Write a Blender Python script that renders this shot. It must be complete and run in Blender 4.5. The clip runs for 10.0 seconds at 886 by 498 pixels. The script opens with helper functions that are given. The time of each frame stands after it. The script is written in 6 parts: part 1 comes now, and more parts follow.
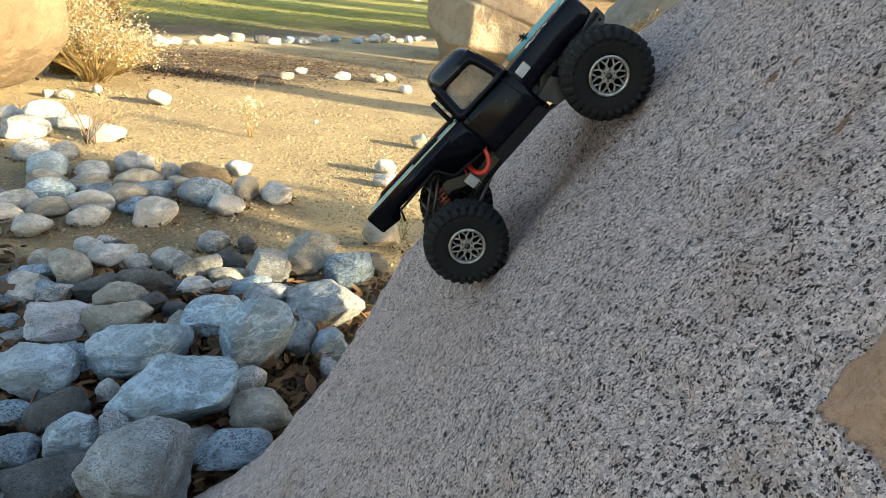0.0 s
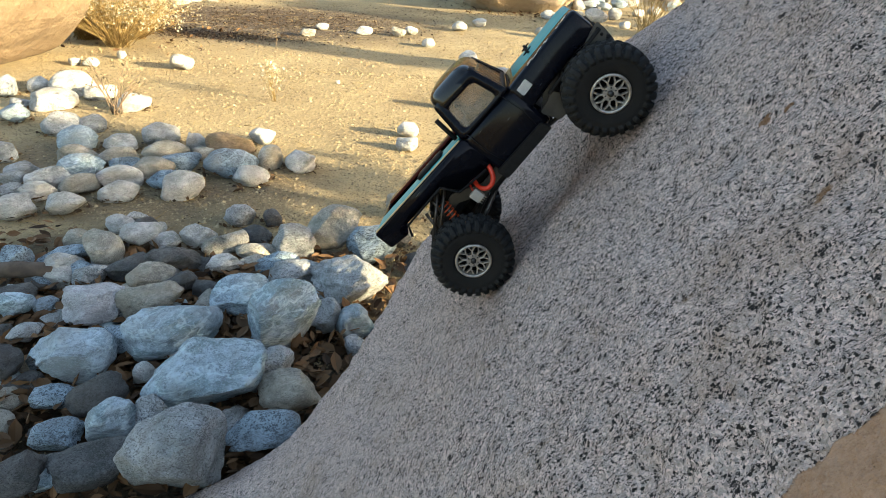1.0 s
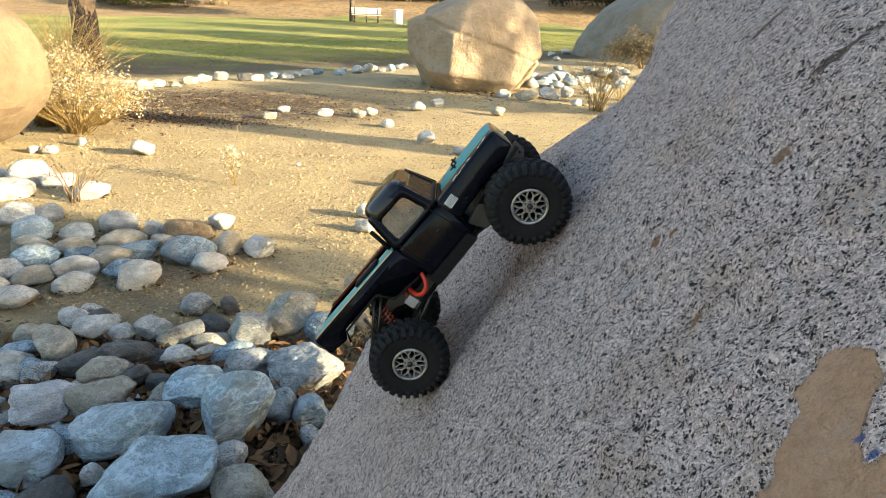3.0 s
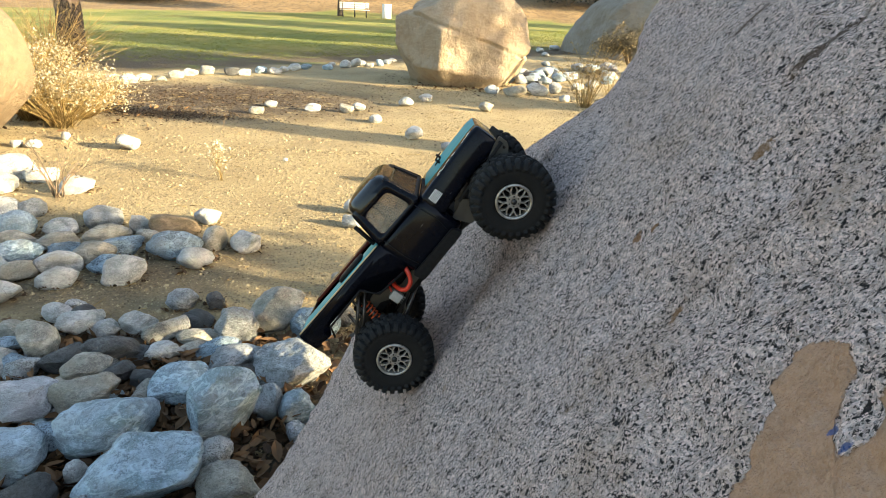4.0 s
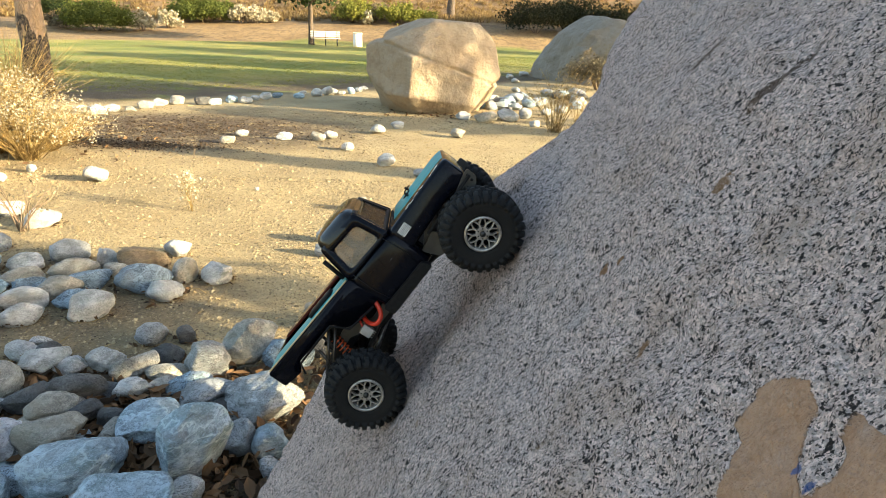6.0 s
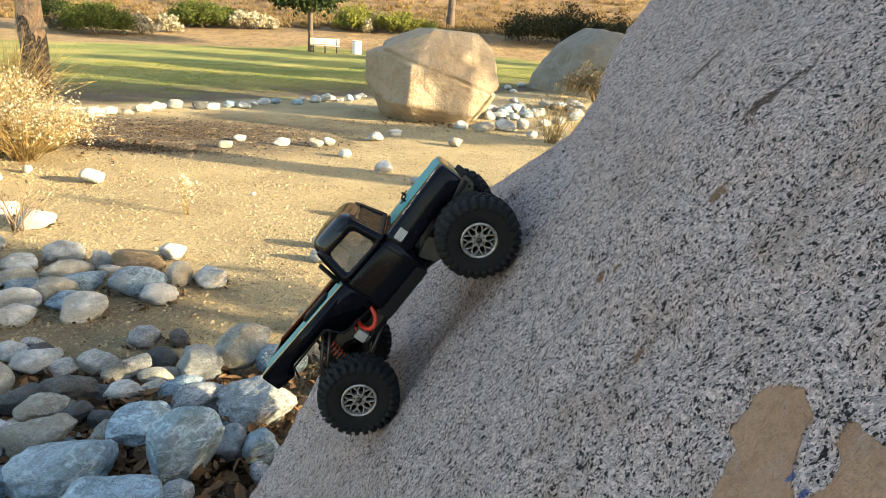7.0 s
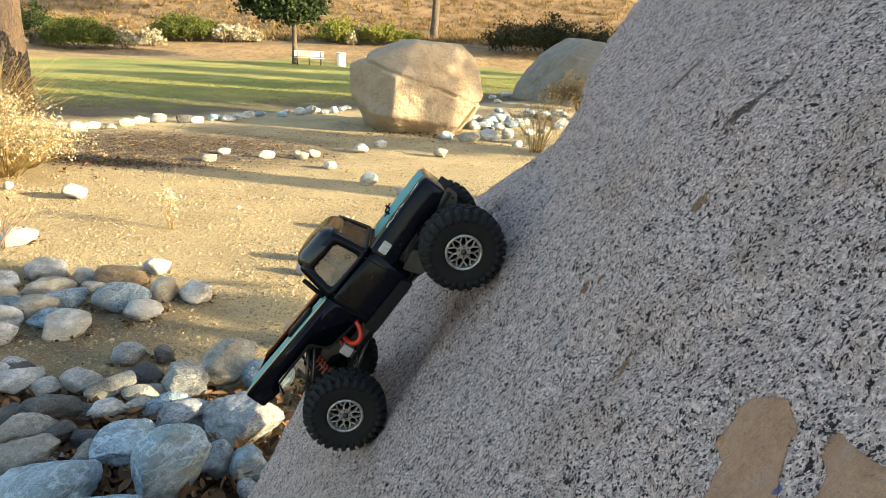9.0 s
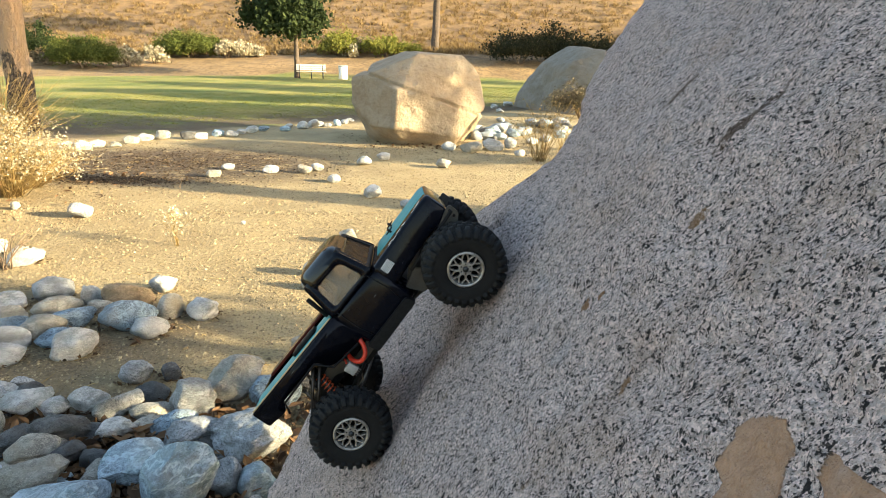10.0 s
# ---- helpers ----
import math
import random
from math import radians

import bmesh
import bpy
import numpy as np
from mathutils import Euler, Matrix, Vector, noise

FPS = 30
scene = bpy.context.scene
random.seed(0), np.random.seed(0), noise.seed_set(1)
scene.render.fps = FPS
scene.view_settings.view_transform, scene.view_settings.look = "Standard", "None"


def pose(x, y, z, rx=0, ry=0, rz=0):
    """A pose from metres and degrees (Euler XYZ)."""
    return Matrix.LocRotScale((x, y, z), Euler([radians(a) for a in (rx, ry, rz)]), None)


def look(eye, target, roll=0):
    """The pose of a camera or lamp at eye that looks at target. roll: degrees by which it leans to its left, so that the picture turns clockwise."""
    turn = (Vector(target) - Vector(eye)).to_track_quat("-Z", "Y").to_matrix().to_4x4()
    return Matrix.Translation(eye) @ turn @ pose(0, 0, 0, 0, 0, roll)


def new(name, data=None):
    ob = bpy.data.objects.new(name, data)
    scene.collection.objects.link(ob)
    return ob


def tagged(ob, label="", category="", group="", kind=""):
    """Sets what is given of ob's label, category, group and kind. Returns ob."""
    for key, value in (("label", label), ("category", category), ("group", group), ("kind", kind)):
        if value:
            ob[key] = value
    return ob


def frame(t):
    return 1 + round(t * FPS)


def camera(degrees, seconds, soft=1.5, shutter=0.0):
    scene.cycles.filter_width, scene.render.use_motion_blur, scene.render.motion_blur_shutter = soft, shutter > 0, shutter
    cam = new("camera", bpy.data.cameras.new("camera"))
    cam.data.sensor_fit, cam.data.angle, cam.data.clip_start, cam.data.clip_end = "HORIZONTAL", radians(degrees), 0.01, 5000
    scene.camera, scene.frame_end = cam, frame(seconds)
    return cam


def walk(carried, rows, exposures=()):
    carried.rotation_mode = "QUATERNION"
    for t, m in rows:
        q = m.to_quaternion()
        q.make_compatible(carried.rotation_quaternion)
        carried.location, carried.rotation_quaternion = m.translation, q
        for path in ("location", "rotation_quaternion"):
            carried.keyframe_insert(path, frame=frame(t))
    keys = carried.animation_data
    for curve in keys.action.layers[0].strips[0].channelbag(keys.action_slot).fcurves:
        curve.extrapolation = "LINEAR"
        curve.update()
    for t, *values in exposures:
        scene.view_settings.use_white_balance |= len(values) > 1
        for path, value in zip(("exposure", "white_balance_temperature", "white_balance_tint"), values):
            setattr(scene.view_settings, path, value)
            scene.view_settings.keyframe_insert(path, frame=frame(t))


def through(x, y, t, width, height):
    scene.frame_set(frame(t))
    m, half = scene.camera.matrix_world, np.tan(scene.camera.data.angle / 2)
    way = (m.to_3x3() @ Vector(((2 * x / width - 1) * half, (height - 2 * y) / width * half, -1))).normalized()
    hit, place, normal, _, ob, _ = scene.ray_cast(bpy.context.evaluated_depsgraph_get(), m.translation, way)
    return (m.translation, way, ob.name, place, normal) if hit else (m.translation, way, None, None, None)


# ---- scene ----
cam = camera(66.0, 10.0, soft=0.5)
PATH = [
    (0, (0.101, 0.059, 1.188), (0.054, 1.917, 0.45), 5.1),
    (0.5, (0.118, 0.075, 1.244), (0.054, 1.92, 0.474), 2.3),
    (1, (0.126, 0.08, 1.286), (0.005, 1.87, 0.4), 2.9),
    (1.5, (0.148, 0.069, 1.334), (0.051, 1.893, 0.519), 2.5),
    (2, (0.168, 0.065, 1.359), (0.113, 1.895, 0.552), 1.7),
    (2.5, (0.172, 0.065, 1.351), (0.146, 1.916, 0.593), 2.0),
    (2.7, (0.171, 0.06, 1.354), (0.129, 1.936, 0.662), 2.3),
    (4, (0.178, 0.061, 1.353), (0.173, 1.933, 0.649), 2.7),
    (4.5, (0.177, 0.056, 1.354), (0.172, 1.948, 0.704), 3.9),
    (5, (0.183, 0.063, 1.364), (0.244, 1.966, 0.754), 2.3),
    (6.5, (0.185, 0.067, 1.362), (0.252, 1.96, 0.722), 2.3),
    (7, (0.184, 0.066, 1.359), (0.262, 1.97, 0.752), 3.4),
    (7.5, (0.184, 0.065, 1.358), (0.266, 1.979, 0.785), 3.6),
    (8, (0.185, 0.068, 1.358), (0.288, 1.983, 0.787), 3.7),
    (8.5, (0.186, 0.07, 1.361), (0.291, 1.984, 0.79), 3.1),
    (9, (0.188, 0.071, 1.361), (0.302, 1.983, 0.784), 2.8),
    (9.5, (0.192, 0.068, 1.371), (0.299, 1.986, 0.814), 2.0),
    (10, (0.192, 0.068, 1.373), (0.29, 1.988, 0.823), 1.5),
]
walk(cam, [(t, look(eye, target, roll)) for t, eye, target, roll in PATH], exposures=[(0.0, 2.44, 7150, 8), (10.0, 2.44, 7150, 8)])
# ---- light ----
# Low warm evening sun from the camera's right, clear sky.
SUN_ELEVATION, SUN_AZIMUTH = 14.0, 108.0   # azimuth clockwise from +y
world = bpy.data.worlds.new("world")
scene.world = world
world.use_nodes = True
sky = world.node_tree.nodes.new("ShaderNodeTexSky")
sky.sky_type, sky.sun_disc = "NISHITA", False
sky.sun_elevation, sky.sun_rotation = radians(SUN_ELEVATION), radians(SUN_AZIMUTH)
sky.air_density, sky.dust_density, sky.ozone_density = 1.0, 1.5, 1.0
background = world.node_tree.nodes["Background"]
world.node_tree.links.new(sky.outputs[0], background.inputs[0])
background.inputs[1].default_value = 0.125
sun_data = bpy.data.lights.new("sun", "SUN")
sun_data.energy, sun_data.angle, sun_data.color = 3.95, radians(0.55), (1.0, 0.865, 0.60)
sun = new("sun", sun_data)
sun_way = Vector((math.sin(radians(SUN_AZIMUTH)) * math.cos(radians(SUN_ELEVATION)),
                  math.cos(radians(SUN_AZIMUTH)) * math.cos(radians(SUN_ELEVATION)), math.sin(radians(SUN_ELEVATION))))
sun.matrix_world = look(sun_way * 60, (0, 0, 0))


# ---- materials ----
class Shader:
    """A principled material and short ways to wire nodes into it."""

    def __init__(self, name, rough=0.8, metal=0.0, coat=0.0):
        self.mat = bpy.data.materials.new(name)
        self.mat.use_nodes = True
        self.tree = self.mat.node_tree
        self.out = self.tree.nodes["Principled BSDF"]
        self.set(self.out.inputs["Roughness"], rough)
        self.set(self.out.inputs["Metallic"], metal)
        self.set(self.out.inputs["Coat Weight"], coat)

    def set(self, socket, value):
        if isinstance(value, bpy.types.NodeSocket):
            self.tree.links.new(value, socket)
        elif isinstance(value, tuple) and len(value) == 3 and socket.type == "RGBA":
            socket.default_value = (*value, 1)
        else:
            socket.default_value = value

    def node(self, kind, out=0, props=None, **inputs):
        n = self.tree.nodes.new("ShaderNode" + kind)
        props = props or {}
        if "operation" in props:
            n.operation = props["operation"]
        if "use_clamp" in props:
            n.use_clamp = props["use_clamp"]
        if "feature" in props:
            n.feature = props["feature"]
        if "interpolation_type" in props:
            n.interpolation_type = props["interpolation_type"]
        for key, value in inputs.items():
            self.set(n.inputs[int(key[1:])] if key[0] == "i" and key[1:].isdigit() else n.inputs[key.replace("_", " ")], value)
        return n.outputs[out]

    def place(self, kind="Object"):
        return self.node("TexCoord", {"Generated": 0, "Object": 3}[kind])

    def world_place(self):
        return self.node("NewGeometry", 0)

    def noise(self, at, scale, detail=4.0, rough=0.55, out=0):
        return self.node("TexNoise", out, Vector=at, Scale=scale, Detail=detail, Roughness=rough)

    def voronoi(self, at, scale, out=0, feature="F1", rand=1.0):
        return self.node("TexVoronoi", out, {"feature": feature}, Vector=at, Scale=scale, Randomness=rand)

    def math(self, op, a, b=0.0, clamp=False):
        return self.node("Math", 0, {"operation": op, "use_clamp": clamp}, i0=a, i1=b)

    def ramp(self, value, low, high):
        return self.node("MapRange", 0, {"interpolation_type": "SMOOTHSTEP"}, Value=value, From_Min=low, From_Max=high)

    def mix(self, fac, a, b, blend="MIX"):
        n = self.tree.nodes.new("ShaderNodeMix")
        n.data_type, n.blend_type = "RGBA", blend
        self.set(n.inputs[0], fac), self.set(n.inputs[6], a), self.set(n.inputs[7], b)
        return n.outputs[2]

    def chance(self):
        return self.node("ObjectInfo", 5)

    def stretch(self, at, scale, rot=(0, 0, 0)):
        return self.node("Mapping", 0, Vector=at, Scale=scale, Rotation=tuple(radians(a) for a in rot))

    def shifted(self, at):
        """Coordinates that differ from object to object."""
        c = self.math("MULTIPLY", self.chance(), 37.0)
        return self.node("VectorMath", 0, {"operation": "ADD"}, i0=at, i1=self.node("CombineXYZ", 0, X=c, Y=c, Z=c))

    def colour(self, value):
        self.set(self.out.inputs["Base Color"], value)
        return self

    def bump(self, height, strength=0.5, distance=0.01, normal=None):
        n = self.tree.nodes.new("ShaderNodeBump")
        self.set(n.inputs["Strength"], strength), self.set(n.inputs["Distance"], distance), self.set(n.inputs["Height"], height)
        if normal:
            self.set(n.inputs["Normal"], normal)
        self.set(self.out.inputs["Normal"], n.outputs[0])
        return n.outputs[0]


def granite_face():
    """Coarse pinkish-grey granite: pale feldspar, grey quartz and black mica grains, rusty stains, tan paint rolled over a stretch of it."""
    s = Shader("granite_face", 0.8)
    s.set(s.out.inputs["Specular IOR Level"], 0.15)
    at = s.world_place()
    sep = s.tree.nodes.new("ShaderNodeSeparateXYZ")
    s.set(sep.inputs[0], at)
    x, y, z = sep.outputs

    def bent(scale, amount):
        return s.node("VectorMath", 0, {"operation": "ADD"}, i0=at, i1=s.node("VectorMath", 0, {"operation": "SCALE"}, i0=s.noise(at, scale, 3, 0.7, out=1), Scale=amount))

    fine = bent(700, 0.0022)
    cells = s.tree.nodes.new("ShaderNodeSeparateColor")
    s.set(cells.inputs[0], s.voronoi(fine, 430, 1))
    one, two, three = cells.outputs
    chips = s.tree.nodes.new("ShaderNodeSeparateColor")
    s.set(chips.inputs[0], s.voronoi(fine, 800, 1))
    # feldspar from pinkish to white, grey quartz between
    base = s.mix(two, (0.45, 0.34, 0.30), (0.93, 0.75, 0.69))
    base = s.mix(s.math("MULTIPLY", s.ramp(chips.outputs[1], 0.55, 0.95), 0.6), base, (0.93, 0.79, 0.74))
    base = s.mix(s.math("MULTIPLY", s.ramp(one, 0.66, 0.80), 0.6), base, (0.34, 0.30, 0.28))
    base = s.mix(s.math("MULTIPLY", s.ramp(chips.outputs[0], 0.74, 0.86), 0.5), base, (0.24, 0.20, 0.18))
    # broad tints: tan weathering, chalky and sooty stretches
    base = s.mix(s.math("MULTIPLY", s.ramp(s.noise(at, 8, 5, 0.62), 0.50, 0.72), 0.42), base, (0.40, 0.28, 0.20))
    base = s.mix(s.math("MULTIPLY", s.ramp(s.noise(at, 33, 4, 0.65), 0.54, 0.72), 0.40), base, (0.36, 0.25, 0.17))
    base = s.mix(s.math("MULTIPLY", s.ramp(s.noise(at, 21, 4, 0.6), 0.56, 0.74), 0.30), base, (0.42, 0.42, 0.44))
    # mica: ragged flakes, gathered in some places, and a few larger clots
    gather = s.math("MULTIPLY", s.math("SUBTRACT", s.noise(at, 95, 4, 0.72), 0.5), 0.95)
    shred = s.math("MULTIPLY", s.math("SUBTRACT", s.noise(at, 700, 2, 0.7), 0.5), 0.6)
    mica = s.ramp(s.math("ADD", s.math("ADD", three, gather), shred), 0.865, 0.90)
    base = s.mix(s.math("MULTIPLY", mica, 0.96), base, (0.011, 0.010, 0.011))
    dust = s.ramp(s.math("ADD", s.math("ADD", chips.outputs[2], s.math("MULTIPLY", gather, 0.8)), s.math("MULTIPLY", shred, 0.6)), 0.86, 0.89)
    base = s.mix(s.math("MULTIPLY", dust, 0.9), base, (0.022, 0.019, 0.019))
    clot = s.ramp(s.math("ADD", s.math("ADD", s.node("SeparateColor", 0, Color=s.voronoi(bent(420, 0.0045), 240, 1)), s.math("MULTIPLY", gather, 0.5)), s.math("MULTIPLY", shred, 0.4)), 0.97, 1.01)
    base = s.mix(s.math("MULTIPLY", clot, 0.92), base, (0.016, 0.014, 0.015))
    rust = s.math("MULTIPLY", s.ramp(s.noise(at, 15, 4, 0.6), 0.66, 0.74), 0.5)
    base = s.mix(rust, base, (0.30, 0.17, 0.08))

    def blot(cy, cz, ry, rz, turn, fuzz=0.5):
        c, n = math.cos(radians(turn)), math.sin(radians(turn))
        dy, dz = s.math("SUBTRACT", y, cy), s.math("SUBTRACT", z, cz)
        u = s.math("DIVIDE", s.math("ADD", s.math("MULTIPLY", dy, c), s.math("MULTIPLY", dz, n)), ry)
        v = s.math("DIVIDE", s.math("SUBTRACT", s.math("MULTIPLY", dz, c), s.math("MULTIPLY", dy, n)), rz)
        far = s.math("ADD", s.math("ADD", s.math("MULTIPLY", u, u), s.math("MULTIPLY", v, v)), s.math("MULTIPLY", s.math("SUBTRACT", s.noise(at, 150, 5, 0.75), 0.5), 7.0))
        return s.math("SUBTRACT", 1.0, s.ramp(far, 1.0 - fuzz, 1.0 + fuzz))

    # lichen spots and brown seams
    for cy, cz, ry, rz, turn, tone in ((0.724, 1.127, 0.009, 0.006, 0, (0.24, 0.10, 0.025)), (0.575, 1.111, 0.006, 0.006, 0, (0.24, 0.12, 0.05)), (0.70, 1.145, 0.004, 0.004, 0, (0.22, 0.09, 0.02)),
                                       (0.893, 1.337, 0.024, 0.010, -47, (0.075, 0.040, 0.02)), (0.676, 1.325, 0.034, 0.006, -68, (0.07, 0.042, 0.025)), (0.64, 1.24, 0.006, 0.010, 20, (0.24, 0.13, 0.06))):
        base = s.mix(s.math("MULTIPLY", blot(cy, cz, ry, rz, turn), 0.85), base, tone)

    # tan paint: its far edge steps in and out with height, a bare strip parts its upper end in two
    def edge(stops, low, high):
        n = s.tree.nodes.new("ShaderNodeValToRGB")
        ramp = n.color_ramp
        for k, (h, v) in enumerate(stops):
            e = ramp.elements[k] if k < 2 else ramp.elements.new((h - low) / (high - low))
            e.position = (h - low) / (high - low)
            e.color = (v, v, v, 1)
        s.set(n.inputs[0], s.math("DIVIDE", s.math("SUBTRACT", z, low), high - low))
        return n.outputs[0]

    wob = s.math("ADD", s.math("MULTIPLY", s.math("SUBTRACT", s.noise(at, 60, 4), 0.5), 0.014), s.math("MULTIPLY", s.math("SUBTRACT", s.noise(at, 260, 3, 0.7), 0.5), 0.008))
    far_edge = edge(((0.99, 0.355), (1.195, 0.300), (1.0, 0.366), (1.03, 0.377), (1.075, 0.376), (1.10, 0.383), (1.111, 0.391), (1.126, 0.396), (1.132, 0.404), (1.138, 0.421), (1.153, 0.424), (1.157, 0.430), (1.165, 0.426), (1.176, 0.415), (1.183, 0.396), (1.186, 0.358), (1.191, 0.330)), 0.99, 1.195)
    strip_far = edge(((1.14, 0.345), (1.19, 0.41), (1.147, 0.352), (1.150, 0.361), (1.154, 0.369), (1.163, 0.374), (1.173, 0.383), (1.180, 0.396)), 1.14, 1.19)
    strip_near = edge(((1.14, 0.35), (1.19, 0.36), (1.149, 0.343), (1.166, 0.338), (1.171, 0.345), (1.173, 0.356)), 1.14, 1.19)
    inside = s.ramp(s.math("ADD", s.math("SUBTRACT", far_edge, y), wob), -0.0008, 0.0012)
    above = s.ramp(s.math("ADD", s.math("SUBTRACT", z, 1.0), wob), -0.001, 0.002)
    strip = s.math("MULTIPLY", s.ramp(s.math("ADD", s.math("SUBTRACT", strip_far, y), wob), -0.001, 0.002), s.ramp(s.math("ADD", s.math("SUBTRACT", y, strip_near), wob), -0.001, 0.002))
    strip = s.math("MULTIPLY", strip, s.ramp(s.math("ADD", z, wob), 1.144, 1.149))
    paint = s.math("MULTIPLY", s.math("MULTIPLY", inside, above), s.math("SUBTRACT", 1.0, strip))
    paint = s.math("MULTIPLY", paint, s.math("SUBTRACT", 1.0, s.math("MULTIPLY", s.ramp(s.noise(at, 160, 3, 0.6), 0.70, 0.76), 0.6)))
    tan = s.mix(s.ramp(s.noise(at, 60, 5, 0.65), 0.3, 0.7), (0.37, 0.215, 0.128), (0.45, 0.275, 0.175))
    tan = s.mix(s.math("MULTIPLY", s.ramp(s.noise(at, 330, 3, 0.7), 0.56, 0.70), 0.45), tan, (0.30, 0.175, 0.105))
    tan = s.mix(s.math("MULTIPLY", s.ramp(s.noise(at, 28, 3), 0.55, 0.75), 0.35), tan, (0.45, 0.36, 0.31))
    base = s.mix(s.math("MULTIPLY", paint, 0.95), base, tan)
    blue = s.math("MAXIMUM", blot(0.362, 1.150, 0.0028, 0.0030, 0), blot(0.346, 1.151, 0.0018, 0.0042, 15))
    base = s.mix(s.math("MULTIPLY", blue, 0.8), base, (0.025, 0.085, 0.27))
    s.colour(base)
    relief = s.math("ADD", s.math("MULTIPLY", s.noise(at, 300, 4, 0.7), 0.40), s.math("MULTIPLY", s.noise(at, 85, 5, 0.66), 1.3))
    relief = s.math("ADD", relief, s.math("MULTIPLY", one, 0.12))
    relief = s.math("SUBTRACT", relief, s.math("MULTIPLY", s.math("MAXIMUM", mica, clot), 0.13))
    relief = s.math("MULTIPLY", relief, s.math("SUBTRACT", 1.0, s.math("MULTIPLY", paint, 0.4)))
    s.bump(relief, 1.0, 0.015)
    return s


def cobble(name, pale, dark, amount, warm, vein=0.0, marble=0.4):
    """River cobble: mottled pale ground, crisp dark and chalky grains, an earthy film in broad patches, quartz seams."""
    s = Shader(name, 0.78)
    s.set(s.out.inputs["Specular IOR Level"], 0.3)
    pale, warm = (tuple(0.68 * c for c in tone) for tone in (pale, warm))
    at = s.shifted(s.place())
    lie = s.stretch(at, (1, 1, 1.8), (35, 25, 0))
    base = s.mix(s.ramp(s.noise(lie, 9, 6, 0.7), 0.36, 0.66), tuple(min(0.9, c * 1.3) for c in pale), tuple(c * 0.50 for c in pale))
    base = s.mix(s.math("MULTIPLY", s.ramp(s.noise(lie, 48, 5, 0.7), 0.48, 0.66), 0.5), base, tuple(c * 0.45 for c in pale))
    base = s.mix(s.math("MULTIPLY", s.ramp(s.noise(at, 33, 5, 0.7), 0.52, 0.68), 0.5), base, tuple(min(0.88, c * 1.35) for c in pale))
    # marbling: bands that wander round the stone, and thin pale and dark lines in them
    bent = s.node("VectorMath", 0, {"operation": "ADD"}, i0=s.stretch(at, (1, 1, 2.2), (40, 20, 15)), i1=s.node("VectorMath", 0, {"operation": "SCALE"}, i0=s.noise(at, 7, 3, 0.6, out=1), Scale=0.10))
    bands = s.noise(bent, 10, 5, 0.62)
    base = s.mix(s.math("MULTIPLY", s.ramp(bands, 0.47, 0.58), marble), base, (pale[0] * 0.46, pale[1] * 0.56, pale[2] * 0.52))
    lines = s.math("ABSOLUTE", s.math("SUBTRACT", s.noise(bent, 19, 4, 0.6), 0.5))
    base = s.mix(s.math("MULTIPLY", s.math("SUBTRACT", 1.0, s.ramp(lines, 0.004, 0.022)), marble * 0.8), base, tuple(c * 0.36 for c in pale))
    torn = s.node("VectorMath", 0, {"operation": "ADD"}, i0=lie, i1=s.node("VectorMath", 0, {"operation": "SCALE"}, i0=s.noise(at, 380, 2, 0.6, out=1), Scale=0.004))
    cells = s.tree.nodes.new("ShaderNodeSeparateColor")
    s.set(cells.inputs[0], s.voronoi(torn, 330, 1))
    where = s.math("MULTIPLY", s.math("SUBTRACT", s.noise(at, 20, 4, 0.65), 0.5), 0.8)
    base = s.mix(s.math("MULTIPLY", s.ramp(cells.outputs[1], 0.62, 0.86), 0.38), base, tuple(min(0.92, c * 1.5) for c in pale))
    grains = s.ramp(s.math("ADD", cells.outputs[0], where), 0.92 - 0.30 * amount, 1.0 - 0.30 * amount)
    base = s.mix(s.math("MULTIPLY", grains, 0.45 + 0.45 * amount), base, dark)
    if vein:
        seam = s.math("ABSOLUTE", s.math("SUBTRACT", s.noise(s.stretch(at, (1, 1, 2.5), (50, 15, 0)), 6.5, 4, 0.6), 0.5))
        base = s.mix(s.math("MULTIPLY", s.math("SUBTRACT", 1.0, s.ramp(seam, 0.0, 0.035)), vein), base, tuple(min(0.85, c * 1.6) for c in pale))
    film = s.math("MULTIPLY", s.ramp(s.noise(at, 5, 4, 0.6), 0.45, 0.72), 0.6)
    base = s.mix(film, base, warm)
    base = s.mix(s.math("MULTIPLY", s.chance(), 0.22), base, tuple(c * 0.45 for c in pale))
    s.colour(base)
    relief = s.math("ADD", s.math("MULTIPLY", s.noise(at, 170, 4, 0.7), 0.5), s.math("MULTIPLY", s.noise(at, 30, 6, 0.7), 2.0))
    relief = s.math("ADD", relief, s.math("MULTIPLY", s.ramp(lines, 0.0, 0.03), 0.35 * marble))
    s.bump(s.math("SUBTRACT", relief, s.math("MULTIPLY", grains, 0.12)), 1.0, 0.013)
    return s.mat


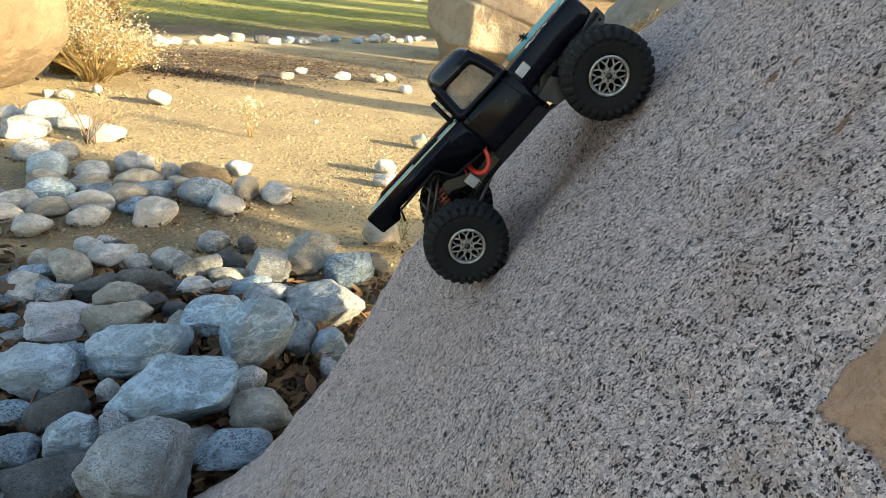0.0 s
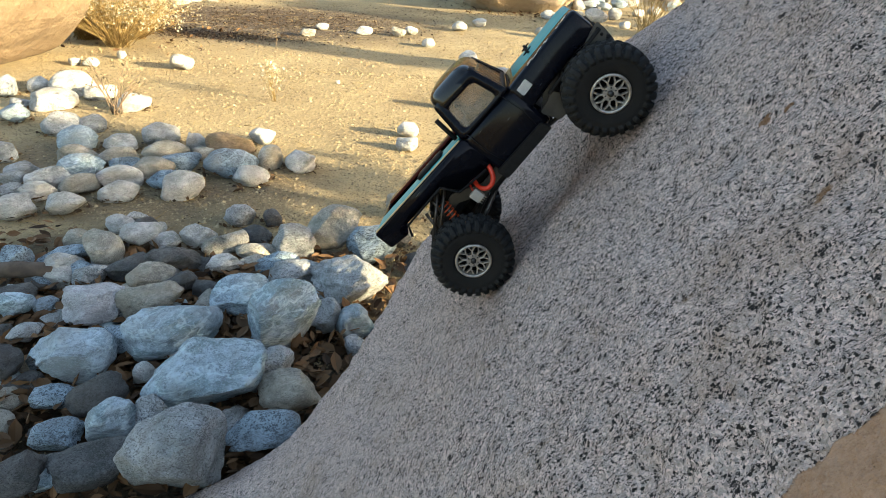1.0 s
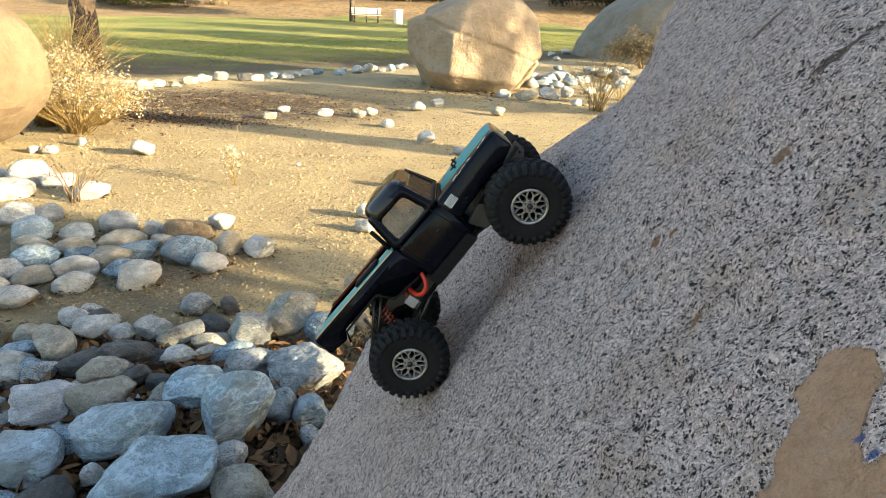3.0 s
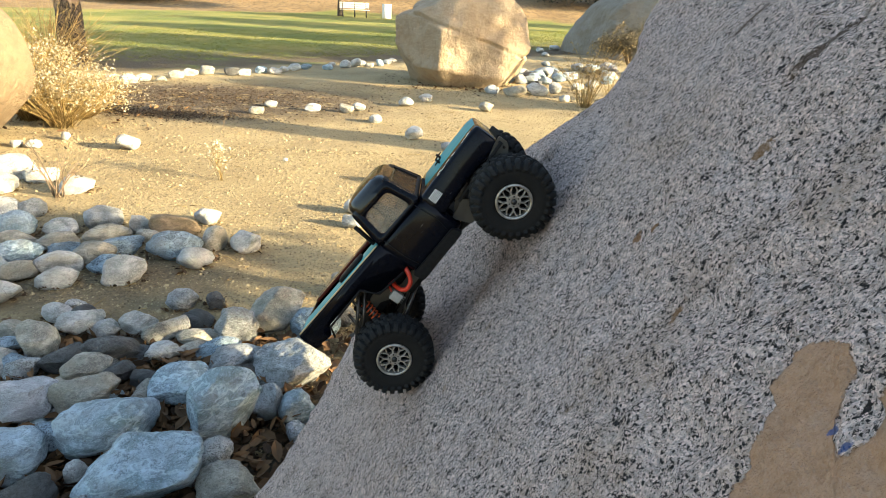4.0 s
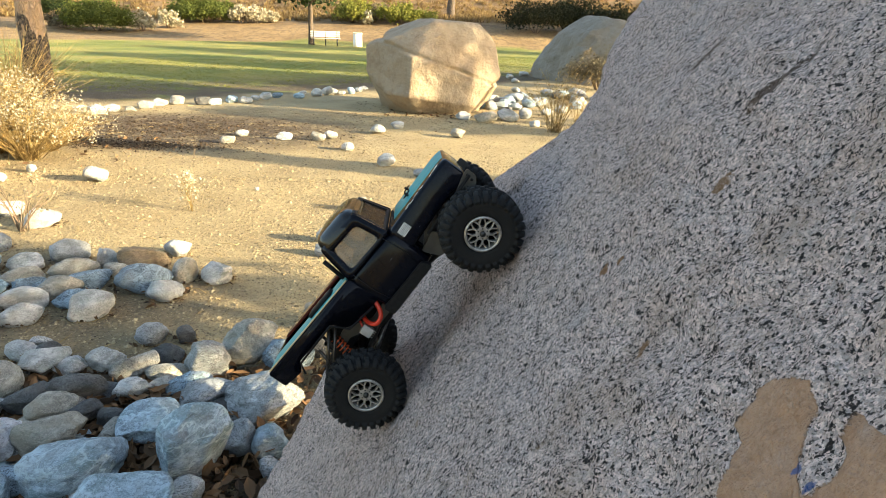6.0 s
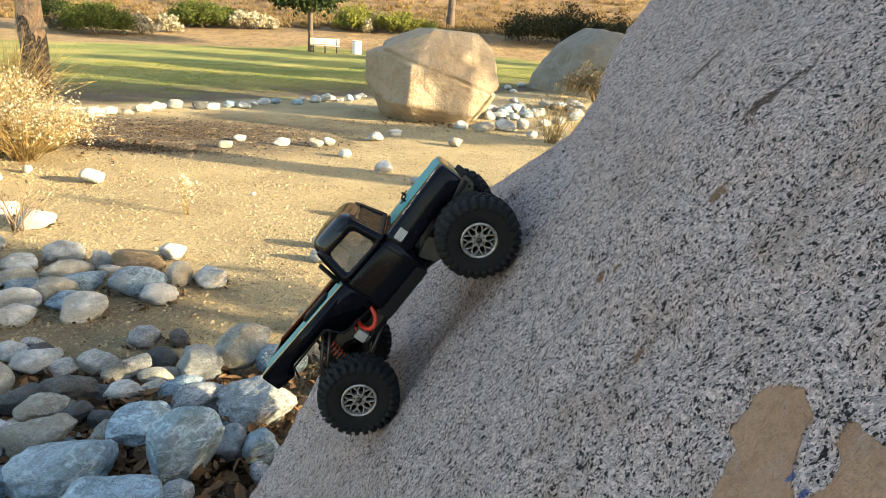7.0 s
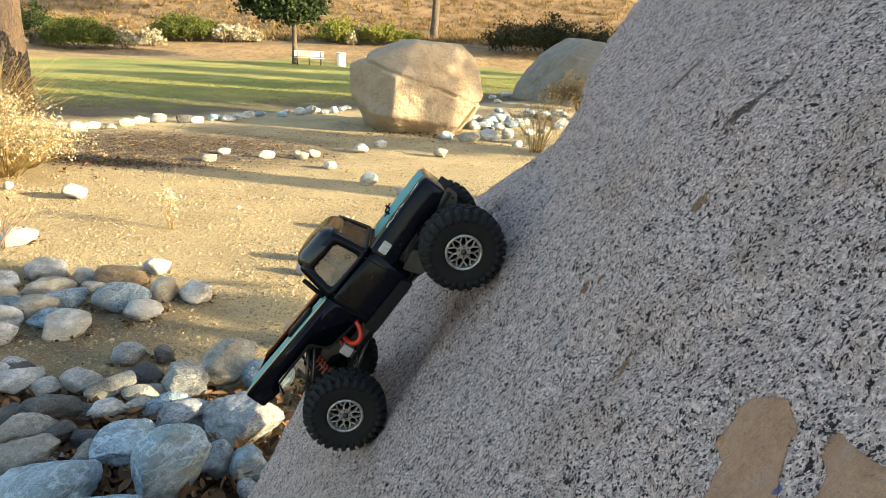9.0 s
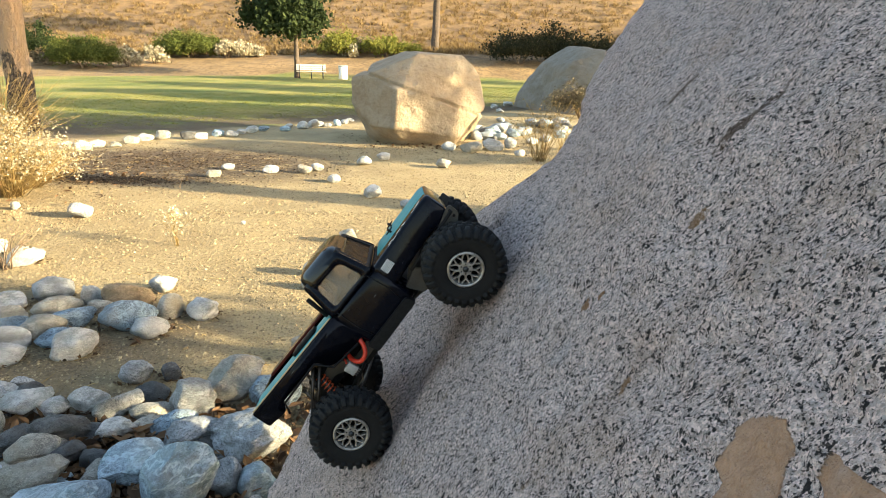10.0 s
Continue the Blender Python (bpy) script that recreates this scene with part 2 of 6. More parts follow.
GRANITE = granite_face()
COBBLE = {
    "b": (cobble("blue_white_cobble", (0.58, 0.725, 0.83), (0.09, 0.11, 0.13), 0.12, (0.50, 0.52, 0.50), 0.6, 0.75), "pale blue-grey smooth granite cobble in the dry creek bed"),
    "w": (cobble("whitish_cobble", (0.78, 0.765, 0.73), (0.12, 0.11, 0.10), 0.2, (0.58, 0.53, 0.44)), "whitish weathered river cobble lying on dry dirt"),
    "g": (cobble("grey_cobble", (0.60, 0.62, 0.63), (0.05, 0.05, 0.055), 0.55, (0.40, 0.37, 0.31)), "grey speckled granite cobble among dead leaves"),
    "t": (cobble("tan_cobble", (0.60, 0.56, 0.48), (0.08, 0.07, 0.06), 0.3, (0.46, 0.38, 0.27)), "tan weathered river cobble on dry dirt"),
    "d": (cobble("dark_cobble", (0.17, 0.17, 0.17), (0.03, 0.03, 0.03), 0.5, (0.12, 0.10, 0.08)), "dark grey-brown rough cobble wedged between others"),
    "k": (cobble("slate_cobble", (0.44, 0.57, 0.67), (0.025, 0.032, 0.044), 0.9, (0.33, 0.36, 0.38), 0.45, 0.3), "dark blue-grey speckled cobble in the dry creek"),
    "p": (cobble("pinkish_cobble", (0.74, 0.74, 0.77), (0.12, 0.09, 0.10), 0.3, (0.60, 0.58, 0.60)), "blocky pinkish-white granite cobble in the creek bed"),
    "o": (cobble("ochre_cobble", (0.42, 0.31, 0.20), (0.10, 0.07, 0.05), 0.3, (0.36, 0.22, 0.10)), "flat ochre-stained cobble in the dry creek bed"),
}


def ground_material():
    """One sheet: sandy dirt in front, mown lawn past the curved row of stones, bare bank and dry hillside behind."""
    s = Shader("ground", 0.95)
    at = s.world_place()
    sep = s.tree.nodes.new("ShaderNodeSeparateXYZ")
    s.set(sep.inputs[0], at)
    x, y, z = sep.outputs
    dirt = s.mix(s.ramp(s.noise(at, 1.3, 5), 0.35, 0.7), (0.42, 0.325, 0.17), (0.31, 0.23, 0.115))
    crumbs = s.noise(at, 55, 4, 0.7)
    dirt = s.mix(s.math("MULTIPLY", s.ramp(crumbs, 0.54, 0.64), 0.7), dirt, (0.14, 0.098, 0.05))
    dirt = s.mix(s.math("MULTIPLY", s.ramp(s.noise(at, 260, 3, 0.7), 0.54, 0.66), 0.6), dirt, (0.17, 0.12, 0.065))
    dirt = s.mix(s.math("MULTIPLY", s.ramp(s.noise(at, 140, 2), 0.58, 0.7), 0.6), dirt, (0.38, 0.31, 0.20))
    # dark mulch by the shrub, in patches; its colour also holds a tree's shadow
    dx = s.math("ADD", x, 2.9)
    dy = s.math("SUBTRACT", y, 8.5)
    near = s.math("ADD", s.math("MULTIPLY", s.math("MULTIPLY", dx, dx), 0.10), s.math("MULTIPLY", s.math("MULTIPLY", dy, dy), 0.26))
    mulch = s.math("MULTIPLY", s.math("SUBTRACT", 1.0, s.ramp(near, 0.15, 0.9)), s.ramp(s.noise(at, 3.5, 7, 0.75), 0.34, 0.48))
    dirt = s.mix(s.math("MULTIPLY", mulch, 0.97), dirt, s.mix(s.ramp(crumbs, 0.35, 0.65), (0.018, 0.012, 0.008), (0.13, 0.088, 0.05)))
    # leaf-litter soil of the creek bed, coloured darker for the shade between stones
    cx, cy = s.math("ADD", x, 0.95), s.math("SUBTRACT", y, 1.75)
    bed = s.math("ADD", s.math("MULTIPLY", s.math("MULTIPLY", cx, cx), 0.55), s.math("MULTIPLY", s.math("MULTIPLY", cy, cy), 0.9))
    bed = s.math("ADD", bed, s.math("MULTIPLY", s.noise(at, 5, 5, 0.65), 0.8))
    dirt = s.mix(s.math("MULTIPLY", s.math("SUBTRACT", 1.0, s.ramp(bed, 0.8, 1.5)), 0.9), dirt, s.mix(crumbs, (0.012, 0.008, 0.006), (0.055, 0.036, 0.022)))
    # darker brown ground round the stones of the creek
    gx, gy = s.math("ADD", x, 1.75), s.math("SUBTRACT", y, 3.25)
    stone_brown = s.math("ADD", s.math("MULTIPLY", s.math("MULTIPLY", gx, gx), 0.55), s.math("MULTIPLY", s.math("MULTIPLY", gy, gy), 1.7))
    stone_brown = s.math("ADD", stone_brown, s.math("MULTIPLY", s.noise(at, 6, 5, 0.65), 0.7))
    dirt = s.mix(s.math("MULTIPLY", s.math("SUBTRACT", 1.0, s.ramp(stone_brown, 0.6, 1.3)), 0.75), dirt, s.mix(s.ramp(crumbs, 0.4, 0.6), (0.045, 0.030, 0.018), (0.17, 0.12, 0.065)))
    # lawn
    edge = s.math("MAXIMUM", s.math("ADD", s.math("MULTIPLY", x, 0.95), 14.4), s.math("ADD", s.math("MULTIPLY", x, 0.35), 11.7))
    into = s.math("SUBTRACT", y, s.math("ADD", edge, s.math("MULTIPLY", s.noise(at, 0.9, 4), 1.6)))
    grass = s.mix(s.ramp(s.noise(at, 0.35, 5), 0.35, 0.65), (0.135, 0.165, 0.023), (0.29, 0.25, 0.055))
    grass = s.mix(s.math("MULTIPLY", s.ramp(s.noise(s.stretch(at, (1, 0.35, 1)), 30, 3), 0.45, 0.65), 0.5), grass, (0.05, 0.075, 0.016))
    # worn brown strip along the edge, coloured darker for the shade lying there
    worn = s.math("MULTIPLY", s.math("SUBTRACT", 1.0, s.ramp(into, 1.2, 6.0)), s.ramp(s.noise(at, 1.1, 4), 0.25, 0.5))
    grass = s.mix(worn, grass, s.mix(crumbs, (0.055, 0.038, 0.02), (0.14, 0.10, 0.05)))
    base = s.mix(s.ramp(into, -0.4, 0.5), dirt, grass)
    # bank
    bank_from = s.math("SUBTRACT", s.math("SUBTRACT", y, s.math("MULTIPLY", s.noise(at, 0.25, 4), 4.0)), s.math("MINIMUM", s.math("ADD", s.math("MULTIPLY", x, 0.9), 43.5), 37.6))
    bank = s.mix(s.ramp(s.noise(at, 0.6, 5), 0.35, 0.7), (0.29, 0.185, 0.078), (0.20, 0.12, 0.048))
    bank = s.mix(s.math("MULTIPLY", s.ramp(s.noise(s.stretch(at, (1, 0.5, 1)), 4.5, 5, 0.7), 0.46, 0.62), 0.7), bank, (0.11, 0.065, 0.028))
    base = s.mix(s.ramp(bank_from, -0.6, 0.8), base, bank)
    straw = s.mix(s.ramp(s.noise(s.stretch(at, (1, 1, 0.5)), 0.8, 6, 0.7), 0.36, 0.66), (0.24, 0.145, 0.06), (0.11, 0.065, 0.028))
    base = s.mix(s.ramp(y, 43.5, 46.5), base, straw)
    s.colour(base)
    s.bump(s.math("ADD", s.math("ADD", crumbs, s.math("MULTIPLY", s.noise(at, 190, 3, 0.7), 0.35)), s.math("MULTIPLY", s.noise(at, 14, 5, 0.65), 2.6)), 1.0, 0.024)
    return s.mat


GROUND = ground_material()


def simple(name, colour, rough=0.6, metal=0.0, coat=0.0, vary=0.15, scale=60.0, bump=0.0, sheen=0.5):
    """A plain surface with faint blotches and grain."""
    s = Shader(name, rough, metal, coat)
    s.set(s.out.inputs["Specular IOR Level"], sheen)
    at = s.shifted(s.place())
    n = s.noise(at, scale, 5)
    s.colour(s.mix(s.ramp(n, 0.3, 0.7), tuple(c * (1 - vary) for c in colour), tuple(min(1, c * (1 + vary)) for c in colour)))
    if bump:
        s.bump(s.noise(at, scale * 2, 4), bump, 0.004)
    return s.mat


# ---- geometry helpers ----
def link_mesh(name, bm, material, parent=None, label="", smooth=True):
    me = bpy.data.meshes.new(name)
    bm.to_mesh(me)
    bm.free()
    me.materials.append(material)
    if smooth:
        me.shade_smooth()
    ob = new(name, me)
    if parent:
        ob.parent = parent
    if label:
        ob["label"] = label
    return ob


def part(name, bm, material, parent, label="", smooth=True):
    return link_mesh(name, bm, material, parent, label, smooth)


def mesh_from(name, verts, faces, material, parent=None, label="", smooth=True):
    me = bpy.data.meshes.new(name)
    me.from_pydata([tuple(v) for v in verts], [], faces)
    me.materials.append(material)
    if smooth:
        me.shade_smooth()
    me.update()
    ob = new(name, me)
    if parent:
        ob.parent = parent
    if label:
        ob["label"] = label
    return ob


def empty(name, m=None):
    ob = new(name)
    ob.empty_display_size = 0.05
    if m is not None:
        ob.matrix_world = m
    return ob


# ---- ground ----
def ground_height(x, y):
    """Flat ground with soft hollows, a low bank behind the lawn and a hillside."""
    z = 0.02 * noise.noise(Vector((x * 0.7, y * 0.7, 3.1))) + 0.01 * noise.noise(Vector((x * 2.3, y * 2.3, 7.7)))
    if y > 39:
        z += 0.115 * (min(y, 49.0) - 39) * min(1.4, max(0.6, 1 + 0.03 * (x + 10)))
    if y > 48:
        z += (y - 48) ** 2 / (y - 48 + 14) * 0.42 + 0.5 * noise.noise(Vector((x * 0.08, y * 0.08, 1.0))) * min(1, (y - 48) / 10)
    return z


def build_ground():
    xs = sorted({round(math.copysign(abs(u) ** 3.2 * 400 + abs(u) * 9, u), 3) for u in np.linspace(-1, 1, 181)})
    ys = [float(v) for v in np.concatenate([np.linspace(-400, -12, 12), np.linspace(-9, 14, 150), np.linspace(14.5, 70, 90), np.linspace(73, 400, 30)])]
    verts = [(x, y, ground_height(x, y)) for y in ys for x in xs]
    n = len(xs)
    faces = [(j * n + i, j * n + i + 1, (j + 1) * n + i + 1, (j + 1) * n + i) for j in range(len(ys) - 1) for i in range(n - 1)]
    ob = mesh_from("ground", verts, faces, GROUND)
    return tagged(ob, "sandy dirt ground running into lawn, bank and dry hillside", "ground", kind="structure")


build_ground()


# ---- the granite boulder ----
def smooth_step(a, b, v):
    t = min(1.0, max(0.0, (v - a) / (b - a)))
    return t * t * (3 - 2 * t)


def soft_plus(v, w):
    return w * math.log1p(math.exp(min(40.0, v / w)))


def boulder_face(y, z):
    """x of the steep face that looks towards -x, over y and z."""
    yy, zz = min(0.75, max(-0.6, y - 0.8)), min(0.6, max(-0.8, z - 1.0))
    x = 0.285 - 0.01 * yy + 0.64 * (z - 1.0) + 0.12 * yy * zz - 0.06 * zz * zz
    # the far edge turns away; at a shoulder half way up it is set back
    edge = float(np.interp(z, (0.0, 0.17, 0.33, 0.47, 0.62, 0.8, 0.98, 1.12, 1.20, 1.26, 1.36, 1.5, 1.8), (1.20, 1.29, 1.42, 1.57, 1.66, 1.68, 1.58, 1.34, 1.22, 1.25, 1.42, 1.60, 1.7)))
    x += 2.0 * soft_plus(y - edge - 0.075, 0.04)
    x += 2.0 * soft_plus(y - (1.3 + 0.45 * z), 0.1)
    x -= 0.012 * math.exp(-((y - 1.18) / 0.16) ** 2) * smooth_step(0.55, 0.75, z) * (1 - smooth_step(1.05, 1.2, z))
    x -= 0.024 * math.exp(-((y - 1.17) / 0.09) ** 2 - ((z - 1.07) / 0.08) ** 2)
    x += 0.012 * math.exp(-((y - 0.95) / 0.09) ** 2 - ((z - 0.80) / 0.08) ** 2)
    # a swelling low on the far edge
    x -= 0.055 * smooth_step(1.15, 1.5, y) * math.exp(-((z - 0.60) / 0.14) ** 2)
    # a hollow under the truck, steeper than the rest
    x += 0.042 * math.exp(-((y - 1.12) / 0.11) ** 2 - ((z - 0.90) / 0.10) ** 2)
    # near side, top and foot
    x += 1.3 * soft_plus(-0.75 - y, 0.15)
    x += 1.6 * soft_plus(z - 1.62 - 0.20 * smooth_step(1.2, 3.0, y), 0.12)
    x -= 0.27 * math.exp(-((z + 0.05) / 0.165) ** 2 - ((y - 1.02) / 0.38) ** 2)
    # a dark hollow near the far shoulder
    x += 0.030 * math.exp(-((y - 1.195) / 0.016) ** 2 - ((z - 1.045) / 0.012) ** 2)
    # and the crack that climbs from it
    along = (y - 1.195) * -0.55 + (z - 1.045) * 0.83
    off = (y - 1.195) * 0.83 + (z - 1.045) * 0.55 + 0.006 * noise.noise(Vector((0.0, along * 40, 2.0)))
    x += 0.014 * math.exp(-(off / 0.007) ** 2) * smooth_step(-0.05, 0.0, along) * (1 - smooth_step(0.05, 0.11, along))
    # slow swells and small dents
    p = Vector((y, z, 0.3))
    x += 0.020 * noise.noise(p * 3.1) + 0.006 * noise.noise(p * 11.0)
    return x


def build_boulder():
    ys = np.concatenate([np.linspace(-1.35, -0.2, 50), np.linspace(-0.185, 1.75, 330), np.linspace(1.77, 2.04, 16)])
    zs = np.concatenate([np.linspace(-0.15, 0.25, 60), np.linspace(0.256, 1.65, 260), np.linspace(1.67, 2.0, 35)])
    ny, nz = len(ys), len(zs)
    verts = []
    for z in zs:
        for y in ys:
            x = boulder_face(y, z)
            q = Vector((x, y, z))
            x += 0.0060 * noise.noise(q * 17) + 0.0045 * noise.noise(q * 38) + 0.0040 * noise.noise(q * 80)
            # the far flank slants back behind the edge
            x = min(x, 1.35)
            verts.append((x, y - 0.40 * max(0.0, x - 0.45 - 0.6 * (z - 1.0)) * smooth_step(1.0, 1.5, y), z))
    faces = [(j * ny + i, (j + 1) * ny + i, (j + 1) * ny + i + 1, j * ny + i + 1) for j in range(nz - 1) for i in range(ny - 1)]
    # the back: a coarse swelling sheet that closes the boulder
    rim = [i for i in range(ny)] + [j * ny + ny - 1 for j in range(1, nz)] + [(nz - 1) * ny + i for i in range(ny - 2, -1, -1)] + [j * ny for j in range(nz - 2, 0, -1)]
    back = len(verts)
    for k in rim:
        x, y, z = verts[k]
        verts.append((1.62 + 0.1 * noise.noise(Vector((y, z, 5))), 0.5 + (y - 0.5) * (0.52 if y > 0.5 else 0.9), max(-0.15, z * 0.92)))
    m = len(rim)
    for k in range(m):
        faces.append((rim[k], rim[(k + 1) % m], back + (k + 1) % m, back + k))
    verts.append((1.85, 0.5, 0.8))
    for k in range(m):
        faces.append((back + k, back + (k + 1) % m, len(verts) - 1))
    ob = mesh_from("granite_boulder", verts, faces, GRANITE.mat)
    return tagged(ob, "huge steep pinkish-grey speckled granite boulder in shade", "boulder")


build_boulder()


# ---- cobbles ----
def stone_mesh(name, seed, fine):
    """A rounded, slightly faceted stone about one unit across."""
    rng = random.Random(seed)
    bm = bmesh.new()
    bmesh.ops.create_icosphere(bm, subdivisions=fine, radius=0.5)
    off = Vector((rng.uniform(-50, 50), rng.uniform(-50, 50), rng.uniform(-50, 50)))
    cuts = []
    for _ in range(rng.randint(6, 10)):
        d = Vector((rng.gauss(0, 1), rng.gauss(0, 1), rng.gauss(0, 0.9))).normalized()
        cuts.append((d, rng.uniform(0.27, 0.42), rng.uniform(0.94, 1.0)))
    for v in bm.verts:
        p = v.co.copy()
        for d, h, hard in cuts:
            over = p.dot(d) - h + 0.012 * noise.noise(p * 5 + off)
            if over > 0:
                p -= d * over * hard
        n = p.normalized()
        p += n * (0.06 * noise.noise(p * 2.2 + off) + 0.046 * noise.noise(p * 5 + off) + 0.021 * noise.noise(p * 12 + off) + 0.006 * noise.noise(p * 31 + off) - 0.05 * max(0.0, 0.25 - abs(noise.noise(p * 2.6 - off))) * max(0.0, noise.noise(p * 1.7 + off)))
        v.co = p
    low = [min(v.co[k] for v in bm.verts) for k in range(3)]
    high = [max(v.co[k] for v in bm.verts) for k in range(3)]
    for v in bm.verts:
        flat = [(v.co[k] - (low[k] + high[k]) / 2) / (high[k] - low[k]) for k in range(3)]
        v.co = Vector([math.copysign((2 * abs(c)) ** 0.95 / 2, c) for c in flat])
    return bm


STONE_COUNT = [0]
STONE_SPOTS = []   # x, y, width, depth and turn of the creek's stones


def creek_stone(kind, x, y, z, wide, deep, high, turn, tilt, where):
    STONE_COUNT[0] += 1
    if where == "mid":
        high *= 1.15
    if where in ("near", "mid"):
        STONE_SPOTS.append((x, y, wide, deep, turn))
    bm = stone_mesh("creek_stone", 100 + STONE_COUNT[0], (5 if wide > 0.19 else 4) if where == "near" else 3)
    for v in bm.verts:
        v.co = Vector((v.co.x * wide, v.co.y * deep, v.co.z * high))
    material, label = COBBLE[kind]
    ob = link_mesh("creek_stone", bm, material)
    ob.matrix_world = pose(x, y, z, 0, 0, turn) @ pose(0, 0, 0, 0, -tilt * 0.6, 0)
    group = {"near": "cobbles at the boulder's foot", "mid": "cobbles of the dry creek", "scattered": "stones scattered on the dirt", "line": "edging stones of the lawn"}[where]
    return tagged(ob, label, "stone", group)


creek_stone("p", -1.113, 1.873, 0.098, 0.196, 0.167, 0.121, 34, 0, "near")
creek_stone("k", -0.878, 1.773, 0.087, 0.184, 0.135, 0.092, 30, 0, "near")
creek_stone("b", -1.018, 1.602, 0.098, 0.228, 0.194, 0.120, 36, 0, "near")
creek_stone("k", -0.925, 1.725, 0.083, 0.164, 0.138, 0.082, 32, -20, "near")
creek_stone("b", -0.795, 1.753, 0.110, 0.300, 0.205, 0.150, 28, 10, "near")
creek_stone("b", -0.609, 1.555, 0.117, 0.336, 0.277, 0.168, 25, 12, "near")
creek_stone("b", -0.485, 1.858, 0.139, 0.244, 0.207, 0.223, 18, 20, "near")
creek_stone("b", -0.671, 2.023, 0.095, 0.227, 0.179, 0.114, 21, 8, "near")
creek_stone("g", -0.465, 1.666, 0.084, 0.135, 0.115, 0.086, 19, 0, "near")
creek_stone("t", -0.376, 1.547, 0.088, 0.170, 0.144, 0.094, 18, 0, "near")
creek_stone("k", -0.398, 1.383, 0.087, 0.205, 0.143, 0.093, 21, 10, "near")
creek_stone("g", -0.550, 1.226, 0.133, 0.253, 0.215, 0.206, 29, 0, "near")
creek_stone("d", -0.741, 1.217, 0.085, 0.187, 0.132, 0.087, 36, 0, "near")
creek_stone("b", -0.775, 1.359, 0.099, 0.132, 0.113, 0.122, 34, 0, "near")
creek_stone("g", -0.687, 1.397, 0.093, 0.108, 0.091, 0.107, 30, 0, "near")
creek_stone("d", -0.870, 1.451, 0.090, 0.160, 0.136, 0.099, 35, 20, "near")
creek_stone("k", -0.997, 1.453, 0.073, 0.115, 0.092, 0.057, 38, -15, "near")
creek_stone("k", -0.894, 1.308, 0.076, 0.132, 0.107, 0.066, 39, 0, "near")
creek_stone("d", -0.841, 1.199, 0.076, 0.087, 0.074, 0.065, 40, 0, "near")
creek_stone("w", -0.808, 1.586, 0.076, 0.064, 0.064, 0.064, 31, 0, "near")
creek_stone("t", -0.953, 1.930, 0.093, 0.215, 0.166, 0.108, 29, 0, "near")
creek_stone("t", -1.037, 2.101, 0.088, 0.166, 0.141, 0.094, 29, 0, "near")
creek_stone("w", -1.391, 2.139, 0.082, 0.154, 0.130, 0.081, 36, 0, "near")
creek_stone("t", -1.295, 2.245, 0.104, 0.135, 0.155, 0.135, 33, 55, "near")
creek_stone("k", -1.433, 2.220, 0.077, 0.199, 0.110, 0.068, 35, 5, "near")
creek_stone("w", -1.232, 2.433, 0.088, 0.184, 0.156, 0.094, 29, 20, "near")
creek_stone("w", -1.130, 2.409, 0.075, 0.126, 0.107, 0.063, 28, 15, "near")
creek_stone("w", -1.009, 2.448, 0.089, 0.141, 0.119, 0.097, 25, 20, "near")
creek_stone("t", -0.889, 2.409, 0.087, 0.186, 0.106, 0.093, 23, 25, "near")
creek_stone("w", -0.833, 2.256, 0.077, 0.137, 0.111, 0.069, 23, 0, "near")
creek_stone("d", -1.015, 2.221, 0.091, 0.214, 0.118, 0.103, 27, 0, "near")
creek_stone("d", -1.146, 2.157, 0.084, 0.170, 0.116, 0.085, 31, 10, "near")
creek_stone("g", -1.252, 2.090, 0.078, 0.139, 0.076, 0.069, 34, 0, "near")
creek_stone("d", -0.926, 2.106, 0.076, 0.116, 0.099, 0.066, 27, 0, "near")
creek_stone("t", -0.755, 2.375, 0.072, 0.154, 0.085, 0.055, 20, -10, "near")
creek_stone("k", -0.641, 2.284, 0.084, 0.169, 0.095, 0.085, 18, 10, "near")
creek_stone("g", -0.622, 2.445, 0.101, 0.175, 0.148, 0.127, 17, -10, "near")
creek_stone("t", -0.500, 2.549, 0.119, 0.255, 0.19, 0.180, 13, 0, "near")
creek_stone("b", -1.372, 1.856, 0.082, 0.117, 0.100, 0.080, 40, 0, "near")
creek_stone("g", -1.253, 1.723, 0.072, 0.111, 0.069, 0.055, 40, 0, "near")
creek_stone("k", -1.560, 2.127, 0.092, 0.131, 0.111, 0.105, 39, 0, "near")
creek_stone("d", -0.870, 1.144, 0.095, 0.121, 0.103, 0.112, 43, 0, "near")
creek_stone("b", -0.834, 1.163, 0.072, 0.054, 0.063, 0.054, 42, 0, "near")
creek_stone("d", -1.191, 1.548, 0.088, 0.096, 0.110, 0.096, 42, 0, "near")
creek_stone("k", -1.295, 1.892, 0.068, 0.082, 0.070, 0.046, 38, 0, "near")
creek_stone("k", -0.327, 2.489, 0.098, 0.209, 0.177, 0.170, 12, 30, "near")
creek_stone("g", -0.342, 2.163, 0.092, 0.275, 0.234, 0.154, 14, 5, "near")
creek_stone("g", -0.550, 2.217, 0.074, 0.221, 0.126, 0.111, 19, 0, "near")
creek_stone("b", -0.277, 1.948, 0.073, 0.124, 0.105, 0.107, 14, 10, "near")
creek_stone("g", -0.377, 1.962, 0.074, 0.110, 0.127, 0.110, 17, 0, "near")
creek_stone("t", -0.256, 2.951, 0.083, 0.170, 0.144, 0.131, 9, 0, "near")
creek_stone("d", -0.241, 2.633, 0.068, 0.121, 0.103, 0.096, 10, 0, "near")
creek_stone("w", -1.232, 3.883, 0.041, 0.160, 0.136, 0.104, 20, 0, "mid")
